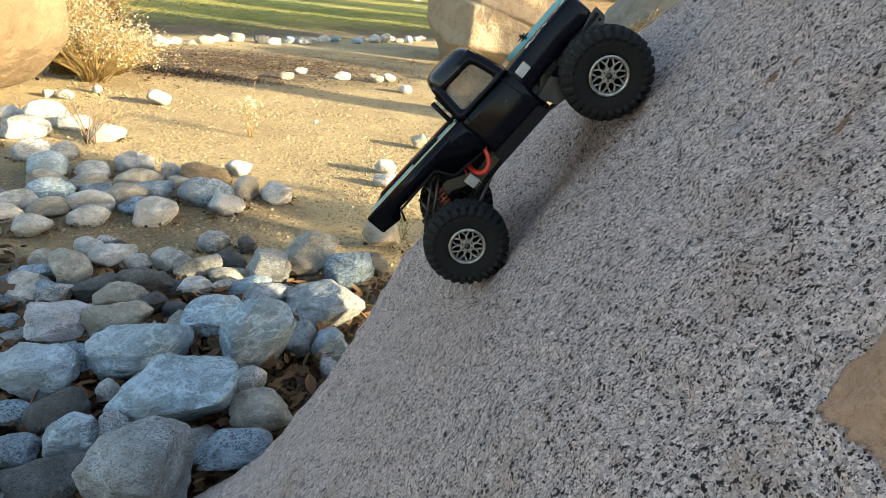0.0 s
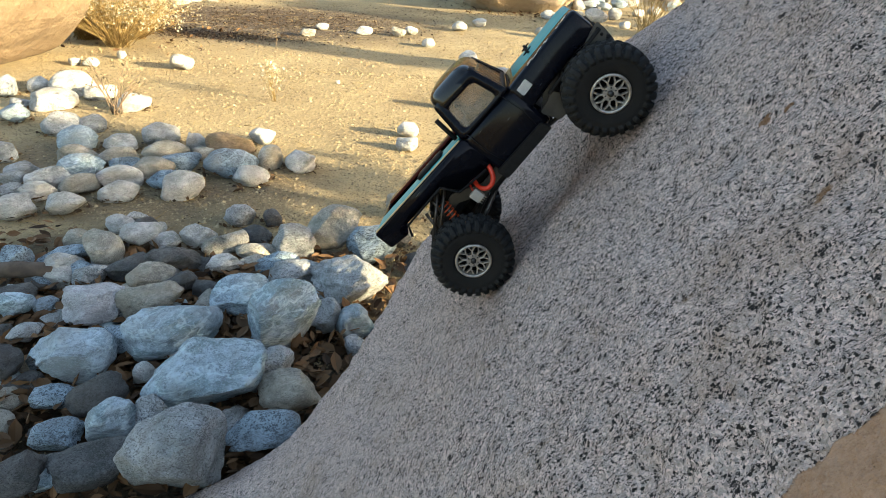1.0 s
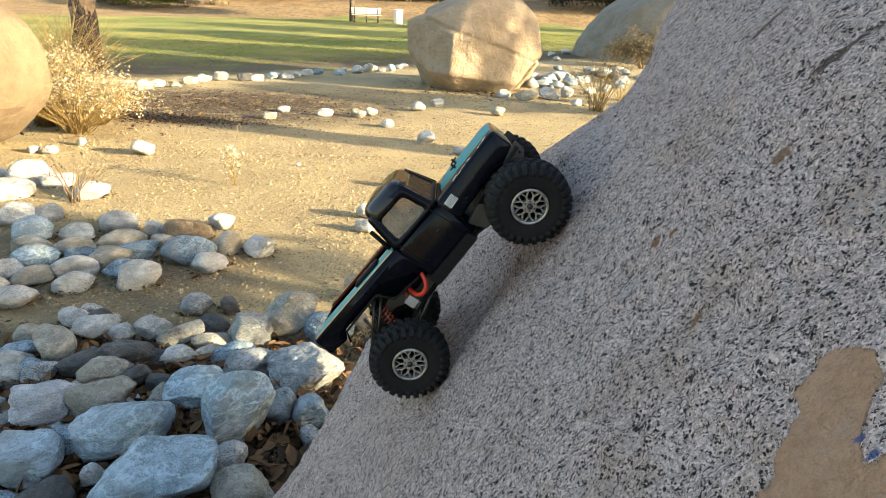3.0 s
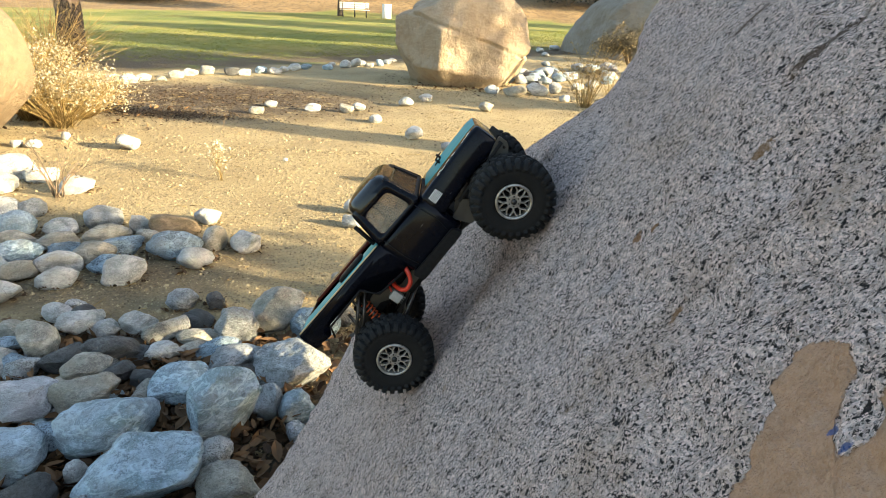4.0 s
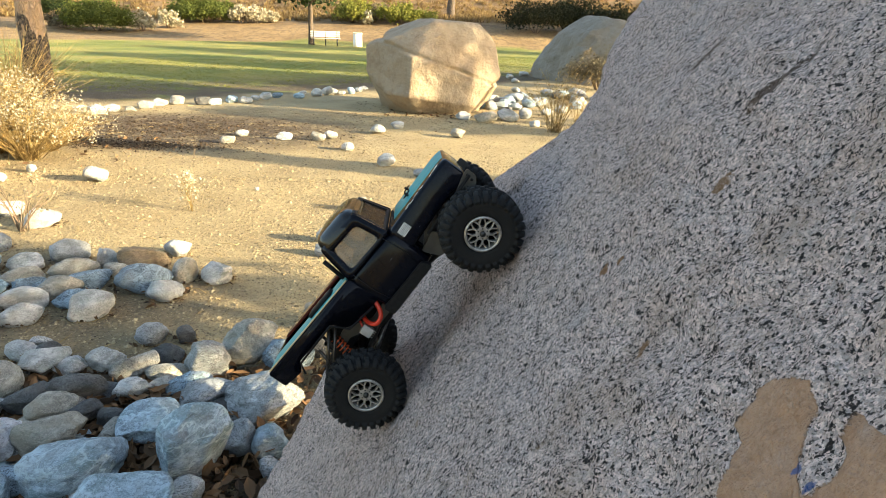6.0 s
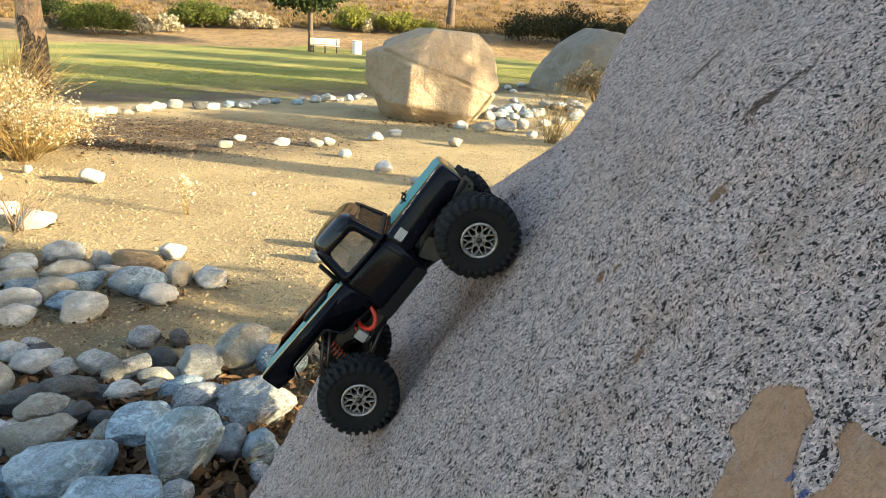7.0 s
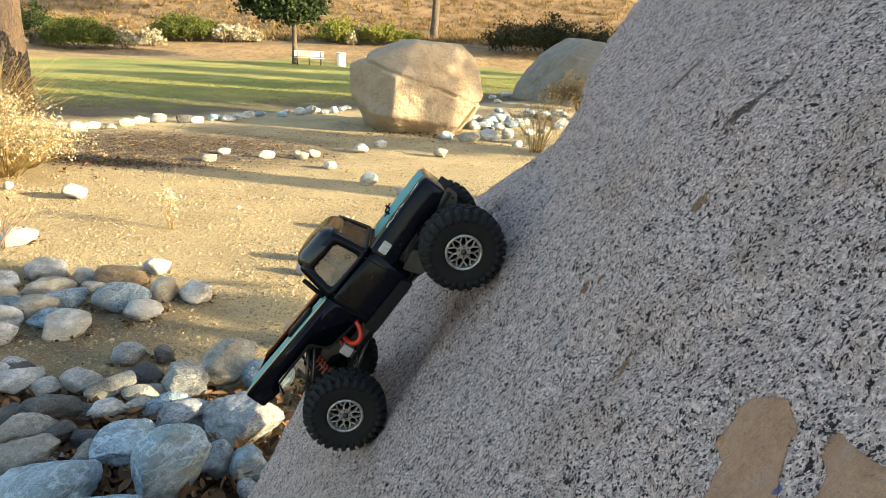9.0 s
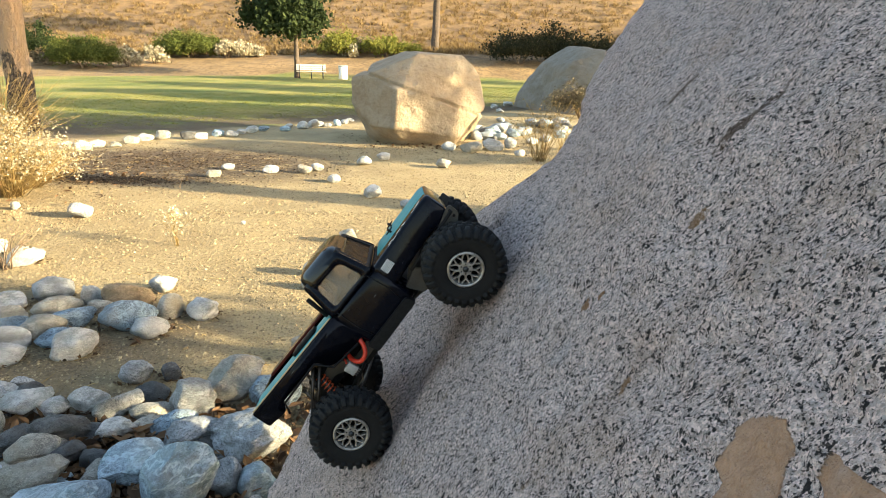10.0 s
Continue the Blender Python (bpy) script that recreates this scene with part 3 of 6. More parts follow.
creek_stone("t", -1.059, 3.487, 0.054, 0.137, 0.116, 0.135, 19, 0, "mid")
creek_stone("w", -0.892, 3.485, 0.042, 0.164, 0.139, 0.105, 17, 0, "mid")
creek_stone("w", -1.079, 3.247, 0.040, 0.189, 0.161, 0.100, 21, 0, "mid")
creek_stone("k", -1.218, 3.349, 0.058, 0.288, 0.158, 0.144, 22, 0, "mid")
creek_stone("o", -1.342, 3.662, 0.054, 0.270, 0.149, 0.135, 22, 0, "mid")
creek_stone("w", -1.551, 3.682, 0.049, 0.128, 0.109, 0.123, 25, 40, "mid")
creek_stone("g", -1.782, 3.745, 0.050, 0.209, 0.178, 0.126, 28, 0, "mid")
creek_stone("t", -1.626, 3.468, 0.050, 0.250, 0.138, 0.125, 27, 0, "mid")
creek_stone("k", -1.489, 3.354, 0.041, 0.207, 0.114, 0.104, 26, 0, "mid")
creek_stone("t", -1.452, 3.542, 0.032, 0.161, 0.089, 0.081, 25, 0, "mid")
creek_stone("t", -1.586, 3.239, 0.043, 0.216, 0.119, 0.108, 28, 0, "mid")
creek_stone("k", -1.494, 3.137, 0.033, 0.157, 0.134, 0.082, 28, 0, "mid")
creek_stone("w", -1.348, 3.040, 0.051, 0.218, 0.185, 0.128, 26, 20, "mid")
creek_stone("w", -1.946, 3.585, 0.041, 0.183, 0.156, 0.102, 31, 0, "mid")
creek_stone("t", -1.839, 3.368, 0.042, 0.209, 0.115, 0.105, 31, 0, "mid")
creek_stone("k", -1.768, 3.300, 0.033, 0.165, 0.091, 0.082, 30, 0, "mid")
creek_stone("w", -1.690, 3.099, 0.043, 0.217, 0.119, 0.109, 31, 0, "mid")
creek_stone("w", -1.614, 2.943, 0.038, 0.192, 0.134, 0.096, 31, 0, "mid")
creek_stone("b", -1.936, 3.181, 0.049, 0.246, 0.135, 0.123, 34, 0, "mid")
creek_stone("t", -2.056, 3.366, 0.042, 0.210, 0.116, 0.105, 34, 0, "mid")
creek_stone("b", -2.166, 3.547, 0.056, 0.213, 0.181, 0.141, 33, 0, "mid")
creek_stone("t", -1.825, 2.973, 0.039, 0.194, 0.107, 0.097, 34, 10, "mid")
creek_stone("w", -1.997, 3.002, 0.044, 0.218, 0.120, 0.109, 36, 0, "mid")
creek_stone("w", -1.963, 2.871, 0.033, 0.163, 0.090, 0.082, 37, 0, "mid")
creek_stone("w", -1.761, 2.760, 0.035, 0.168, 0.142, 0.088, 35, 0, "mid")
creek_stone("w", -1.939, 2.669, 0.042, 0.164, 0.139, 0.104, 39, 0, "mid")
creek_stone("g", -2.195, 3.006, 0.026, 0.126, 0.107, 0.066, 38, 0, "mid")
creek_stone("g", -2.112, 2.884, 0.024, 0.122, 0.067, 0.061, 39, 0, "mid")
creek_stone("g", -2.198, 3.107, 0.034, 0.169, 0.093, 0.085, 38, 0, "mid")
creek_stone("g", -2.436, 3.827, 0.055, 0.222, 0.188, 0.137, 34, 0, "mid")
creek_stone("g", -2.283, 3.898, 0.046, 0.157, 0.133, 0.114, 32, 0, "mid")
creek_stone("k", -2.830, 3.975, 0.047, 0.174, 0.148, 0.116, 37, 0, "mid")
creek_stone("g", -2.440, 3.323, 0.043, 0.120, 0.102, 0.108, 38, 0, "mid")
creek_stone("g", -3.259, 4.518, 0.059, 0.149, 0.149, 0.149, 37, 0, "mid")
creek_stone("w", -3.111, 4.665, 0.048, 0.161, 0.136, 0.120, 35, 0, "mid")
creek_stone("w", -2.874, 4.681, 0.072, 0.312, 0.266, 0.179, 33, 0, "mid")
creek_stone("w", -2.774, 4.296, 0.060, 0.298, 0.164, 0.149, 35, 0, "mid")
creek_stone("w", -2.620, 4.589, 0.046, 0.228, 0.125, 0.114, 31, 0, "mid")
creek_stone("w", -2.287, 4.409, 0.049, 0.235, 0.199, 0.123, 29, 0, "mid")
creek_stone("g", -2.987, 4.272, 0.029, 0.134, 0.114, 0.072, 37, 0, "mid")
creek_stone("w", -3.388, 5.566, 0.030, 0.103, 0.088, 0.075, 33, 0, "scattered")
creek_stone("w", -3.252, 5.568, 0.033, 0.131, 0.112, 0.083, 32, 0, "scattered")
creek_stone("w", -3.186, 5.940, 0.030, 0.080, 0.091, 0.076, 29, 0, "scattered")
creek_stone("w", -2.531, 5.705, 0.057, 0.200, 0.170, 0.141, 25, 0, "scattered")
creek_stone("t", -1.971, 7.610, 0.039, 0.172, 0.146, 0.097, 16, 0, "scattered")
creek_stone("w", -1.939, 8.104, 0.036, 0.156, 0.133, 0.090, 14, 0, "scattered")
creek_stone("w", -1.419, 7.968, 0.042, 0.191, 0.105, 0.105, 11, 0, "scattered")
creek_stone("t", -1.033, 8.012, 0.046, 0.166, 0.141, 0.114, 8, 0, "scattered")
creek_stone("w", -0.912, 8.174, 0.041, 0.156, 0.133, 0.103, 7, 0, "scattered")
creek_stone("w", -0.634, 7.431, 0.040, 0.143, 0.121, 0.100, 6, 0, "scattered")
creek_stone("w", -0.393, 8.689, 0.049, 0.192, 0.163, 0.123, 3, 0, "scattered")
creek_stone("w", -0.169, 9.101, 0.045, 0.186, 0.158, 0.113, 2, 0, "scattered")
creek_stone("t", 0.606, 8.561, 0.053, 0.188, 0.160, 0.134, -3, 0, "scattered")
creek_stone("w", -0.175, 6.676, 0.055, 0.182, 0.155, 0.139, 3, 0, "scattered")
creek_stone("g", 0.178, 6.211, 0.035, 0.160, 0.088, 0.088, -0, 0, "scattered")
creek_stone("t", -0.268, 5.034, 0.046, 0.141, 0.120, 0.116, 5, 0, "scattered")
creek_stone("w", -0.414, 4.234, 0.042, 0.142, 0.121, 0.105, 7, 0, "scattered")
creek_stone("w", -0.382, 3.954, 0.040, 0.134, 0.114, 0.099, 7, 0, "scattered")
creek_stone("w", -1.160, 5.525, 0.014, 0.037, 0.042, 0.035, 13, 0, "scattered")
creek_stone("w", 1.733, 9.672, 0.048, 0.150, 0.127, 0.120, -10, 0, "scattered")
creek_stone("g", 0.751, 10.189, 0.057, 0.222, 0.188, 0.142, -4, 0, "scattered")
creek_stone("t", 1.068, 9.951, 0.075, 0.339, 0.187, 0.187, -5, 0, "scattered")
creek_stone("g", 1.425, 10.288, 0.082, 0.334, 0.283, 0.205, -7, 0, "scattered")
creek_stone("g", 1.723, 10.567, 0.072, 0.195, 0.166, 0.179, -9, 0, "scattered")
creek_stone("b", 1.439, 11.598, 0.064, 0.268, 0.227, 0.160, -7, 0, "scattered")
creek_stone("b", 1.090, 11.654, 0.055, 0.251, 0.138, 0.138, -5, 0, "scattered")
creek_stone("w", -4.459, 9.540, 0.050, 0.229, 0.126, 0.126, 26, 0, "line")
creek_stone("w", -4.237, 9.497, 0.060, 0.259, 0.220, 0.151, 25, 0, "line")
creek_stone("w", -4.161, 9.782, 0.048, 0.220, 0.121, 0.121, 24, 0, "line")
creek_stone("t", -3.941, 9.860, 0.035, 0.159, 0.087, 0.087, 23, 0, "line")
creek_stone("t", -3.875, 10.258, 0.051, 0.231, 0.127, 0.127, 22, 0, "line")
creek_stone("w", -3.800, 10.604, 0.052, 0.239, 0.131, 0.131, 21, 0, "line")
creek_stone("t", -3.608, 10.775, 0.062, 0.243, 0.206, 0.155, 20, 0, "line")
creek_stone("d", -3.239, 10.877, 0.058, 0.263, 0.145, 0.145, 18, 0, "line")
creek_stone("w", -3.074, 10.928, 0.047, 0.211, 0.116, 0.116, 17, 0, "line")
creek_stone("b", -2.916, 11.309, 0.051, 0.201, 0.170, 0.127, 15, 0, "line")
creek_stone("w", -2.687, 11.294, 0.048, 0.219, 0.120, 0.120, 14, 0, "line")
creek_stone("w", -2.646, 11.727, 0.038, 0.151, 0.129, 0.094, 14, 0, "line")
creek_stone("w", -2.533, 11.976, 0.051, 0.232, 0.128, 0.128, 13, 0, "line")
creek_stone("k", -2.364, 12.173, 0.043, 0.197, 0.108, 0.108, 12, 0, "line")
creek_stone("b", -2.006, 12.241, 0.044, 0.198, 0.109, 0.109, 10, 0, "line")
creek_stone("w", -2.037, 12.822, 0.033, 0.145, 0.123, 0.082, 10, 0, "line")
creek_stone("w", -1.765, 12.657, 0.065, 0.205, 0.174, 0.164, 9, 0, "line")
creek_stone("w", -1.611, 12.941, 0.071, 0.209, 0.178, 0.178, 8, 0, "line")
creek_stone("g", -1.502, 13.065, 0.051, 0.148, 0.126, 0.127, 7, 0, "line")
creek_stone("w", -1.365, 13.056, 0.034, 0.148, 0.126, 0.084, 7, 0, "line")
creek_stone("b", -1.209, 13.277, 0.057, 0.150, 0.173, 0.143, 6, 0, "line")
creek_stone("w", -1.106, 13.659, 0.044, 0.177, 0.150, 0.110, 5, 0, "line")
creek_stone("w", -1.035, 14.108, 0.036, 0.160, 0.136, 0.091, 5, 0, "line")
creek_stone("g", 1.335, 11.604, 0.053, 0.190, 0.161, 0.133, -6, 0, "line")
creek_stone("b", 1.710, 11.624, 0.053, 0.210, 0.178, 0.133, -8, 0, "line")
creek_stone("g", 1.559, 11.731, 0.051, 0.231, 0.127, 0.127, -7, 0, "line")
creek_stone("w", 2.889, 19.354, 0.063, 0.283, 0.240, 0.156, -8, 0, "line")
creek_stone("w", 2.413, 17.383, 0.045, 0.198, 0.168, 0.113, -7, 0, "line")
creek_stone("w", 3.269, 20.208, 0.052, 0.197, 0.167, 0.131, -9, 0, "line")
creek_stone("w", 2.389, 18.425, 0.060, 0.209, 0.178, 0.149, -7, 0, "line")
creek_stone("g", 2.661, 14.174, 0.065, 0.278, 0.236, 0.161, -10, 0, "line")
creek_stone("b", 2.901, 13.899, 0.072, 0.296, 0.251, 0.181, -11, 0, "line")
creek_stone("g", 3.313, 14.619, 0.068, 0.311, 0.171, 0.171, -12, 0, "line")
creek_stone("g", 2.146, 12.286, 0.048, 0.201, 0.171, 0.120, -9, 0, "line")
creek_stone("b", 2.808, 12.057, 0.063, 0.238, 0.202, 0.158, -12, 0, "line")
creek_stone("g", 2.458, 11.511, 0.053, 0.227, 0.193, 0.132, -11, 0, "line")
creek_stone("w", 2.151, 11.097, 0.051, 0.201, 0.171, 0.127, -10, 0, "line")
creek_stone("g", 2.103, 14.844, 0.048, 0.194, 0.164, 0.121, -7, 0, "line")

# small stones wedged between the larger ones
FILL = random.Random(31)
for k in range(90):
    size = FILL.uniform(0.05, 0.13)
    creek_stone(FILL.choice("ggddtkbw"), FILL.gauss(-0.85, 0.5), FILL.gauss(1.85, 0.45), 0.02 + size * 0.2, size * FILL.uniform(0.9, 1.4), size, size * FILL.uniform(0.6, 0.9), FILL.uniform(0, 180), FILL.uniform(-15, 15), "mid" if k % 3 else "near")


# ---- the large boulders on the lawn's edge ----
def sandstone(name, pale, warm):
    s = Shader(name, 0.85)
    at = s.place()
    base = s.mix(s.ramp(s.noise(at, 2.2, 6, 0.65), 0.3, 0.7), pale, warm)
    base = s.mix(s.math("MULTIPLY", s.ramp(s.noise(at, 9, 5, 0.7), 0.5, 0.75), 0.4), base, tuple(c * 0.55 for c in warm))
    base = s.mix(s.math("MULTIPLY", s.ramp(s.noise(at, 45, 3), 0.55, 0.7), 0.25), base, tuple(c * 1.3 for c in pale))
    s.colour(base)
    s.bump(s.math("ADD", s.noise(at, 30, 5, 0.7), s.math("MULTIPLY", s.noise(at, 6, 5), 3.0)), 0.8, 0.03)
    return s.mat


def faceted_rock(name, m, size, cuts, material, label, seed, bumps=0.03, power=10, groove=None):
    """A convex block of rounded planes: each cut is a direction and its distance, in units of size."""
    bm = bmesh.new()
    bmesh.ops.create_icosphere(bm, subdivisions=6, radius=1)
    off = Vector((seed * 3.1, seed * 1.7, seed))
    planes = [(Vector(d).normalized(), h) for d, h in cuts]
    for v in bm.verts:
        d = v.co.normalized()
        r = sum(max(0.0, d.dot(n) / h) ** power for n, h in planes) ** (-1 / power)
        p = d * r
        p += d * (bumps * noise.noise(p * 2.1 + off) + bumps * 0.5 * noise.noise(p * 5 + off) + bumps * 0.2 * noise.noise(p * 14 + off))
        if groove:
            across = p.dot(Vector(groove[0])) - groove[1] + 0.05 * noise.noise(p * 3 + off)
            p -= d * groove[2] * math.exp(-(across / 0.028) ** 2) * (0.6 + 0.8 * noise.noise(p * 2.5))
        v.co = Vector((p.x * size[0], p.y * size[1], p.z * size[2]))
    ob = link_mesh(name, bm, material)
    ob.matrix_world = m
    return tagged(ob, label, "boulder")


TAN_ROCK = sandstone("tan_boulder_rock", (0.31, 0.245, 0.17), (0.255, 0.185, 0.115))
GREY_ROCK = sandstone("grey_boulder_rock", (0.21, 0.185, 0.15), (0.165, 0.135, 0.10))
BROWN_ROCK = sandstone("brown_boulder_rock", (0.18, 0.13, 0.08), (0.13, 0.088, 0.05))

faceted_rock("tan_boulder", pose(0.32, 11.15, 0.66, 0, 0, 0), (0.985, 0.90, 0.79),
             [((-0.74, -0.67, 0.04), 0.874), ((0.314, -0.949, 0.0), 0.745), ((0.43, -0.80, 0.42), 0.712), ((-1, 0.3, 0.0), 1.0), ((1, 0.1, 0.10), 1.0), ((0.80, -0.2, -0.50), 0.98), ((0, 1, 0), 1.0), ((0.06, 0.0, 1), 0.92),
              ((0.8, 0, 0.6), 1.08), ((-0.455, -0.1, 0.89), 0.86), ((-0.3, -0.75, 0.60), 0.90), ((0.1, -0.72, -0.7), 0.93), ((-0.55, -0.5, -0.66), 0.98), ((-0.85, -0.2, -0.45), 1.0), ((0, 0, -1), 0.98)],
             TAN_ROCK, "massive angular tan boulder standing at the lawn's edge", 2, 0.03, 150, ((0.38, 0.0, 0.92), 0.16, 0.07))
faceted_rock("grey_boulder", pose(4.95, 18.3, 0.70, 0, 0, 0), (1.36, 1.3, 1.02),
             [((-0.9, -0.4, 0.1), 0.90), ((0.3, -1, 0.1), 0.9), ((-0.25, -0.95, 0.2), 0.88), ((1, 0, 0), 1.0), ((0, 1, 0), 1.0), ((0.42, 0, 1), 0.79), ((-0.9, -0.1, 0.5), 0.93), ((-0.6, -0.1, 0.8), 0.88), ((-0.3, -0.75, 0.55), 0.95), ((0.6, 0, 0.8), 0.98), ((0, 0, -1), 1)],
             GREY_ROCK, "rounded grey-tan boulder behind dry brush", 5, 0.06, 16)
faceted_rock("round_boulder", pose(-4.10, 5.35, 0.60, 0, 0, 0), (0.70, 0.7, 0.66),
             [((-0.30, -0.80, -0.52), 0.68), ((-0.5, -0.8, -0.1), 0.75), ((1, -0.1, 0.15), 0.97), ((0.72, -0.1, -0.68), 0.86), ((0.5, -0.8, 0.25), 0.97), ((-1, 0, 0), 1), ((0, 1, 0), 1), ((0, 0, 1), 1.0), ((0.7, 0, 0.8), 1.08), ((0, 0, -1), 0.95), ((-0.4, -0.6, 0.7), 0.95)],
             BROWN_ROCK, "big smooth rounded brown boulder by the creek", 9, 0.025, 9)


# ---- the toy truck ----
def glossy_paint(name, colour, rough=0.09, sheen=0.2):
    """Painted lexan: gloss with fine scratches and dust."""
    s = Shader(name, rough)
    s.set(s.out.inputs["Specular IOR Level"], sheen)
    at = s.place()
    dust = s.math("MULTIPLY", s.ramp(s.noise(at, 40, 5, 0.7), 0.55, 0.8), 0.03)
    scratch = s.ramp(s.noise(s.stretch(at, (25, 400, 400)), 1.0, 3), 0.70, 0.74)
    base = s.mix(dust, colour, (0.22, 0.18, 0.13))
    base = s.mix(s.math("MULTIPLY", scratch, 0.25), base, (0.35, 0.36, 0.38))
    s.colour(base)
    s.set(s.out.inputs["Roughness"], s.math("ADD", rough, s.math("MULTIPLY", s.noise(at, 90, 4), 0.10)))
    return s.mat


NAVY = glossy_paint("navy_black_paint", (0.0022, 0.0028, 0.0055), 0.09, 0.13)
ROOF_PAINT = glossy_paint("dusty_dark_roof_paint", (0.004, 0.0035, 0.003), 0.12, 0.4)
TEAL = glossy_paint("teal_paint", (0.012, 0.25, 0.29), 0.38)
CREAM = glossy_paint("cream_stripe_paint", (0.45, 0.33, 0.18), 0.3)
MAROON = glossy_paint("maroon_paint", (0.06, 0.012, 0.01), 0.2)
BLACK_PLASTIC = simple("black_plastic", (0.006, 0.006, 0.0065), 0.6, vary=0.3, scale=200, sheen=0.15)
GREY_METAL = simple("grey_anodised_metal", (0.085, 0.078, 0.072), 0.42, 0.8, vary=0.15, scale=150)
SILVER = simple("dusty_silver_rim", (0.33, 0.315, 0.29), 0.48, 0.8, vary=0.3, scale=120, bump=0.1)
DARK_STEEL = simple("dark_steel", (0.05, 0.05, 0.05), 0.4, 0.8)
ORANGE_SPRING = simple("orange_spring", (0.55, 0.08, 0.02), 0.35)
RED_WIRE = simple("red_silicone_wire", (0.50, 0.030, 0.012), 0.45)
CONNECTOR = simple("grey_nylon", (0.30, 0.29, 0.27), 0.5)
WHITE_INK = simple("white_decal", (0.62, 0.62, 0.60), 0.5)


def rubber():
    s = Shader("dusty_rubber", 0.75)
    at = s.place()
    dust = s.math("MULTIPLY", s.ramp(s.noise(at, 70, 5, 0.7), 0.45, 0.78), 0.09)
    s.set(s.out.inputs["Specular IOR Level"], 0.25)
    s.colour(s.mix(dust, (0.007, 0.007, 0.007), (0.07, 0.06, 0.05)))
    s.bump(s.noise(at, 500, 3), 0.4, 0.001)
    return s.mat


RUBBER = rubber()


def smoky_glass():
    s = Shader("smoky_window_plastic", 0.03)
    s.set(s.out.inputs["Transmission Weight"], 0.75)
    s.set(s.out.inputs["IOR"], 1.03)
    at = s.place()
    s.colour(s.mix(s.ramp(s.noise(at, 60, 4), 0.3, 0.7), (0.60, 0.51, 0.40), (0.44, 0.37, 0.28)))
    return s.mat


SMOKE = smoky_glass()
DARK_PANE = glossy_paint("dark_tinted_pane", (0.012, 0.011, 0.010), 0.22, 0.03)


def add_box(bm, x0, x1, y0, y1, z0, z1, bevel=0.0, m=None):
    made = bmesh.ops.create_cube(bm, size=1, matrix=(m or Matrix.Identity(4)) @ Matrix.Translation(((x0 + x1) / 2, (y0 + y1) / 2, (z0 + z1) / 2)) @ Matrix.Diagonal((x1 - x0, y1 - y0, z1 - z0, 1)))
    if bevel:
        edges = list({e for v in made["verts"] for e in v.link_edges})
        bmesh.ops.bevel(bm, geom=edges, offset=bevel, segments=2, affect="EDGES", profile=0.5)


def box(*args, **kw):
    bm = bmesh.new()
    add_box(bm, *args, **kw)
    return bm


def add_tube(bm, points, radius, sides=10):
    """A round bar through the points."""
    rings = []
    pts = [Vector(p) for p in points]
    for i, p in enumerate(pts):
        way = (pts[min(i + 1, len(pts) - 1)] - pts[max(i - 1, 0)]).normalized()
        a = way.orthogonal().normalized() if i == 0 else (rings[-1][1] - way * rings[-1][1].dot(way)).normalized()
        b = way.cross(a)
        r = radius[i] if isinstance(radius, (list, tuple)) else radius
        rings.append(([bm.verts.new(p + (a * math.cos(2 * math.pi * k / sides) + b * math.sin(2 * math.pi * k / sides)) * r) for k in range(sides)], a))
    for (one, _), (two, _) in zip(rings, rings[1:]):
        for k in range(sides):
            bm.faces.new((one[k], one[(k + 1) % sides], two[(k + 1) % sides], two[k]))
    bm.faces.new(rings[0][0][::-1])
    bm.faces.new(rings[-1][0])
    return bm


def tube(points, radius, sides=10):
    return add_tube(bmesh.new(), points, radius, sides)


def eased(points, rounds=3):
    """The line with its corners cut again and again."""
    pts = [Vector(p) for p in points]
    for _ in range(rounds):
        out = [pts[0]]
        for a, b in zip(pts, pts[1:]):
            out += [a.lerp(b, 0.25), a.lerp(b, 0.75)]
        pts = out + [pts[-1]]
    return pts


def loft(rings):
    """Skin over rings of equal length, capped at both ends."""
    bm = bmesh.new()
    rows = [[bm.verts.new(p) for p in ring] for ring in rings]
    n = len(rows[0])
    for one, two in zip(rows, rows[1:]):
        for k in range(n):
            bm.faces.new((one[k], one[(k + 1) % n], two[(k + 1) % n], two[k]))
    bm.faces.new(rows[0][::-1])
    bm.faces.new(rows[-1])
    bmesh.ops.recalc_face_normals(bm, faces=bm.faces)
    return bm


def squircle(half_a, half_b, power, count=40):
    out = []
    for k in range(count):
        c, s = math.cos(2 * math.pi * k / count), math.sin(2 * math.pi * k / count)
        out.append((half_a * math.copysign(abs(c) ** (2 / power), c), half_b * math.copysign(abs(s) ** (2 / power), s)))
    return out


def lengthwise(sections, power=5):
    """Loft along x through (x, half width, bottom, top)."""
    return loft([[(x, y, (lo + hi) / 2 + z) for y, z in squircle(w, (hi - lo) / 2, power)] for x, w, lo, hi in sections])


def prism(outline, y0, y1, bevel=0.0):
    """A plate: an outline in x and z, from y0 to y1."""
    bm = bmesh.new()
    one = [bm.verts.new((x, y0, z)) for x, z in outline]
    two = [bm.verts.new((x, y1, z)) for x, z in outline]
    n = len(outline)
    for k in range(n):
        bm.faces.new((one[k], one[(k + 1) % n], two[(k + 1) % n], two[k]))
    bm.faces.new(one[::-1])
    bm.faces.new(two)
    bmesh.ops.recalc_face_normals(bm, faces=bm.faces)
    if bevel:
        bmesh.ops.bevel(bm, geom=list(bm.edges), offset=bevel, segments=2, affect="EDGES")
    return bm


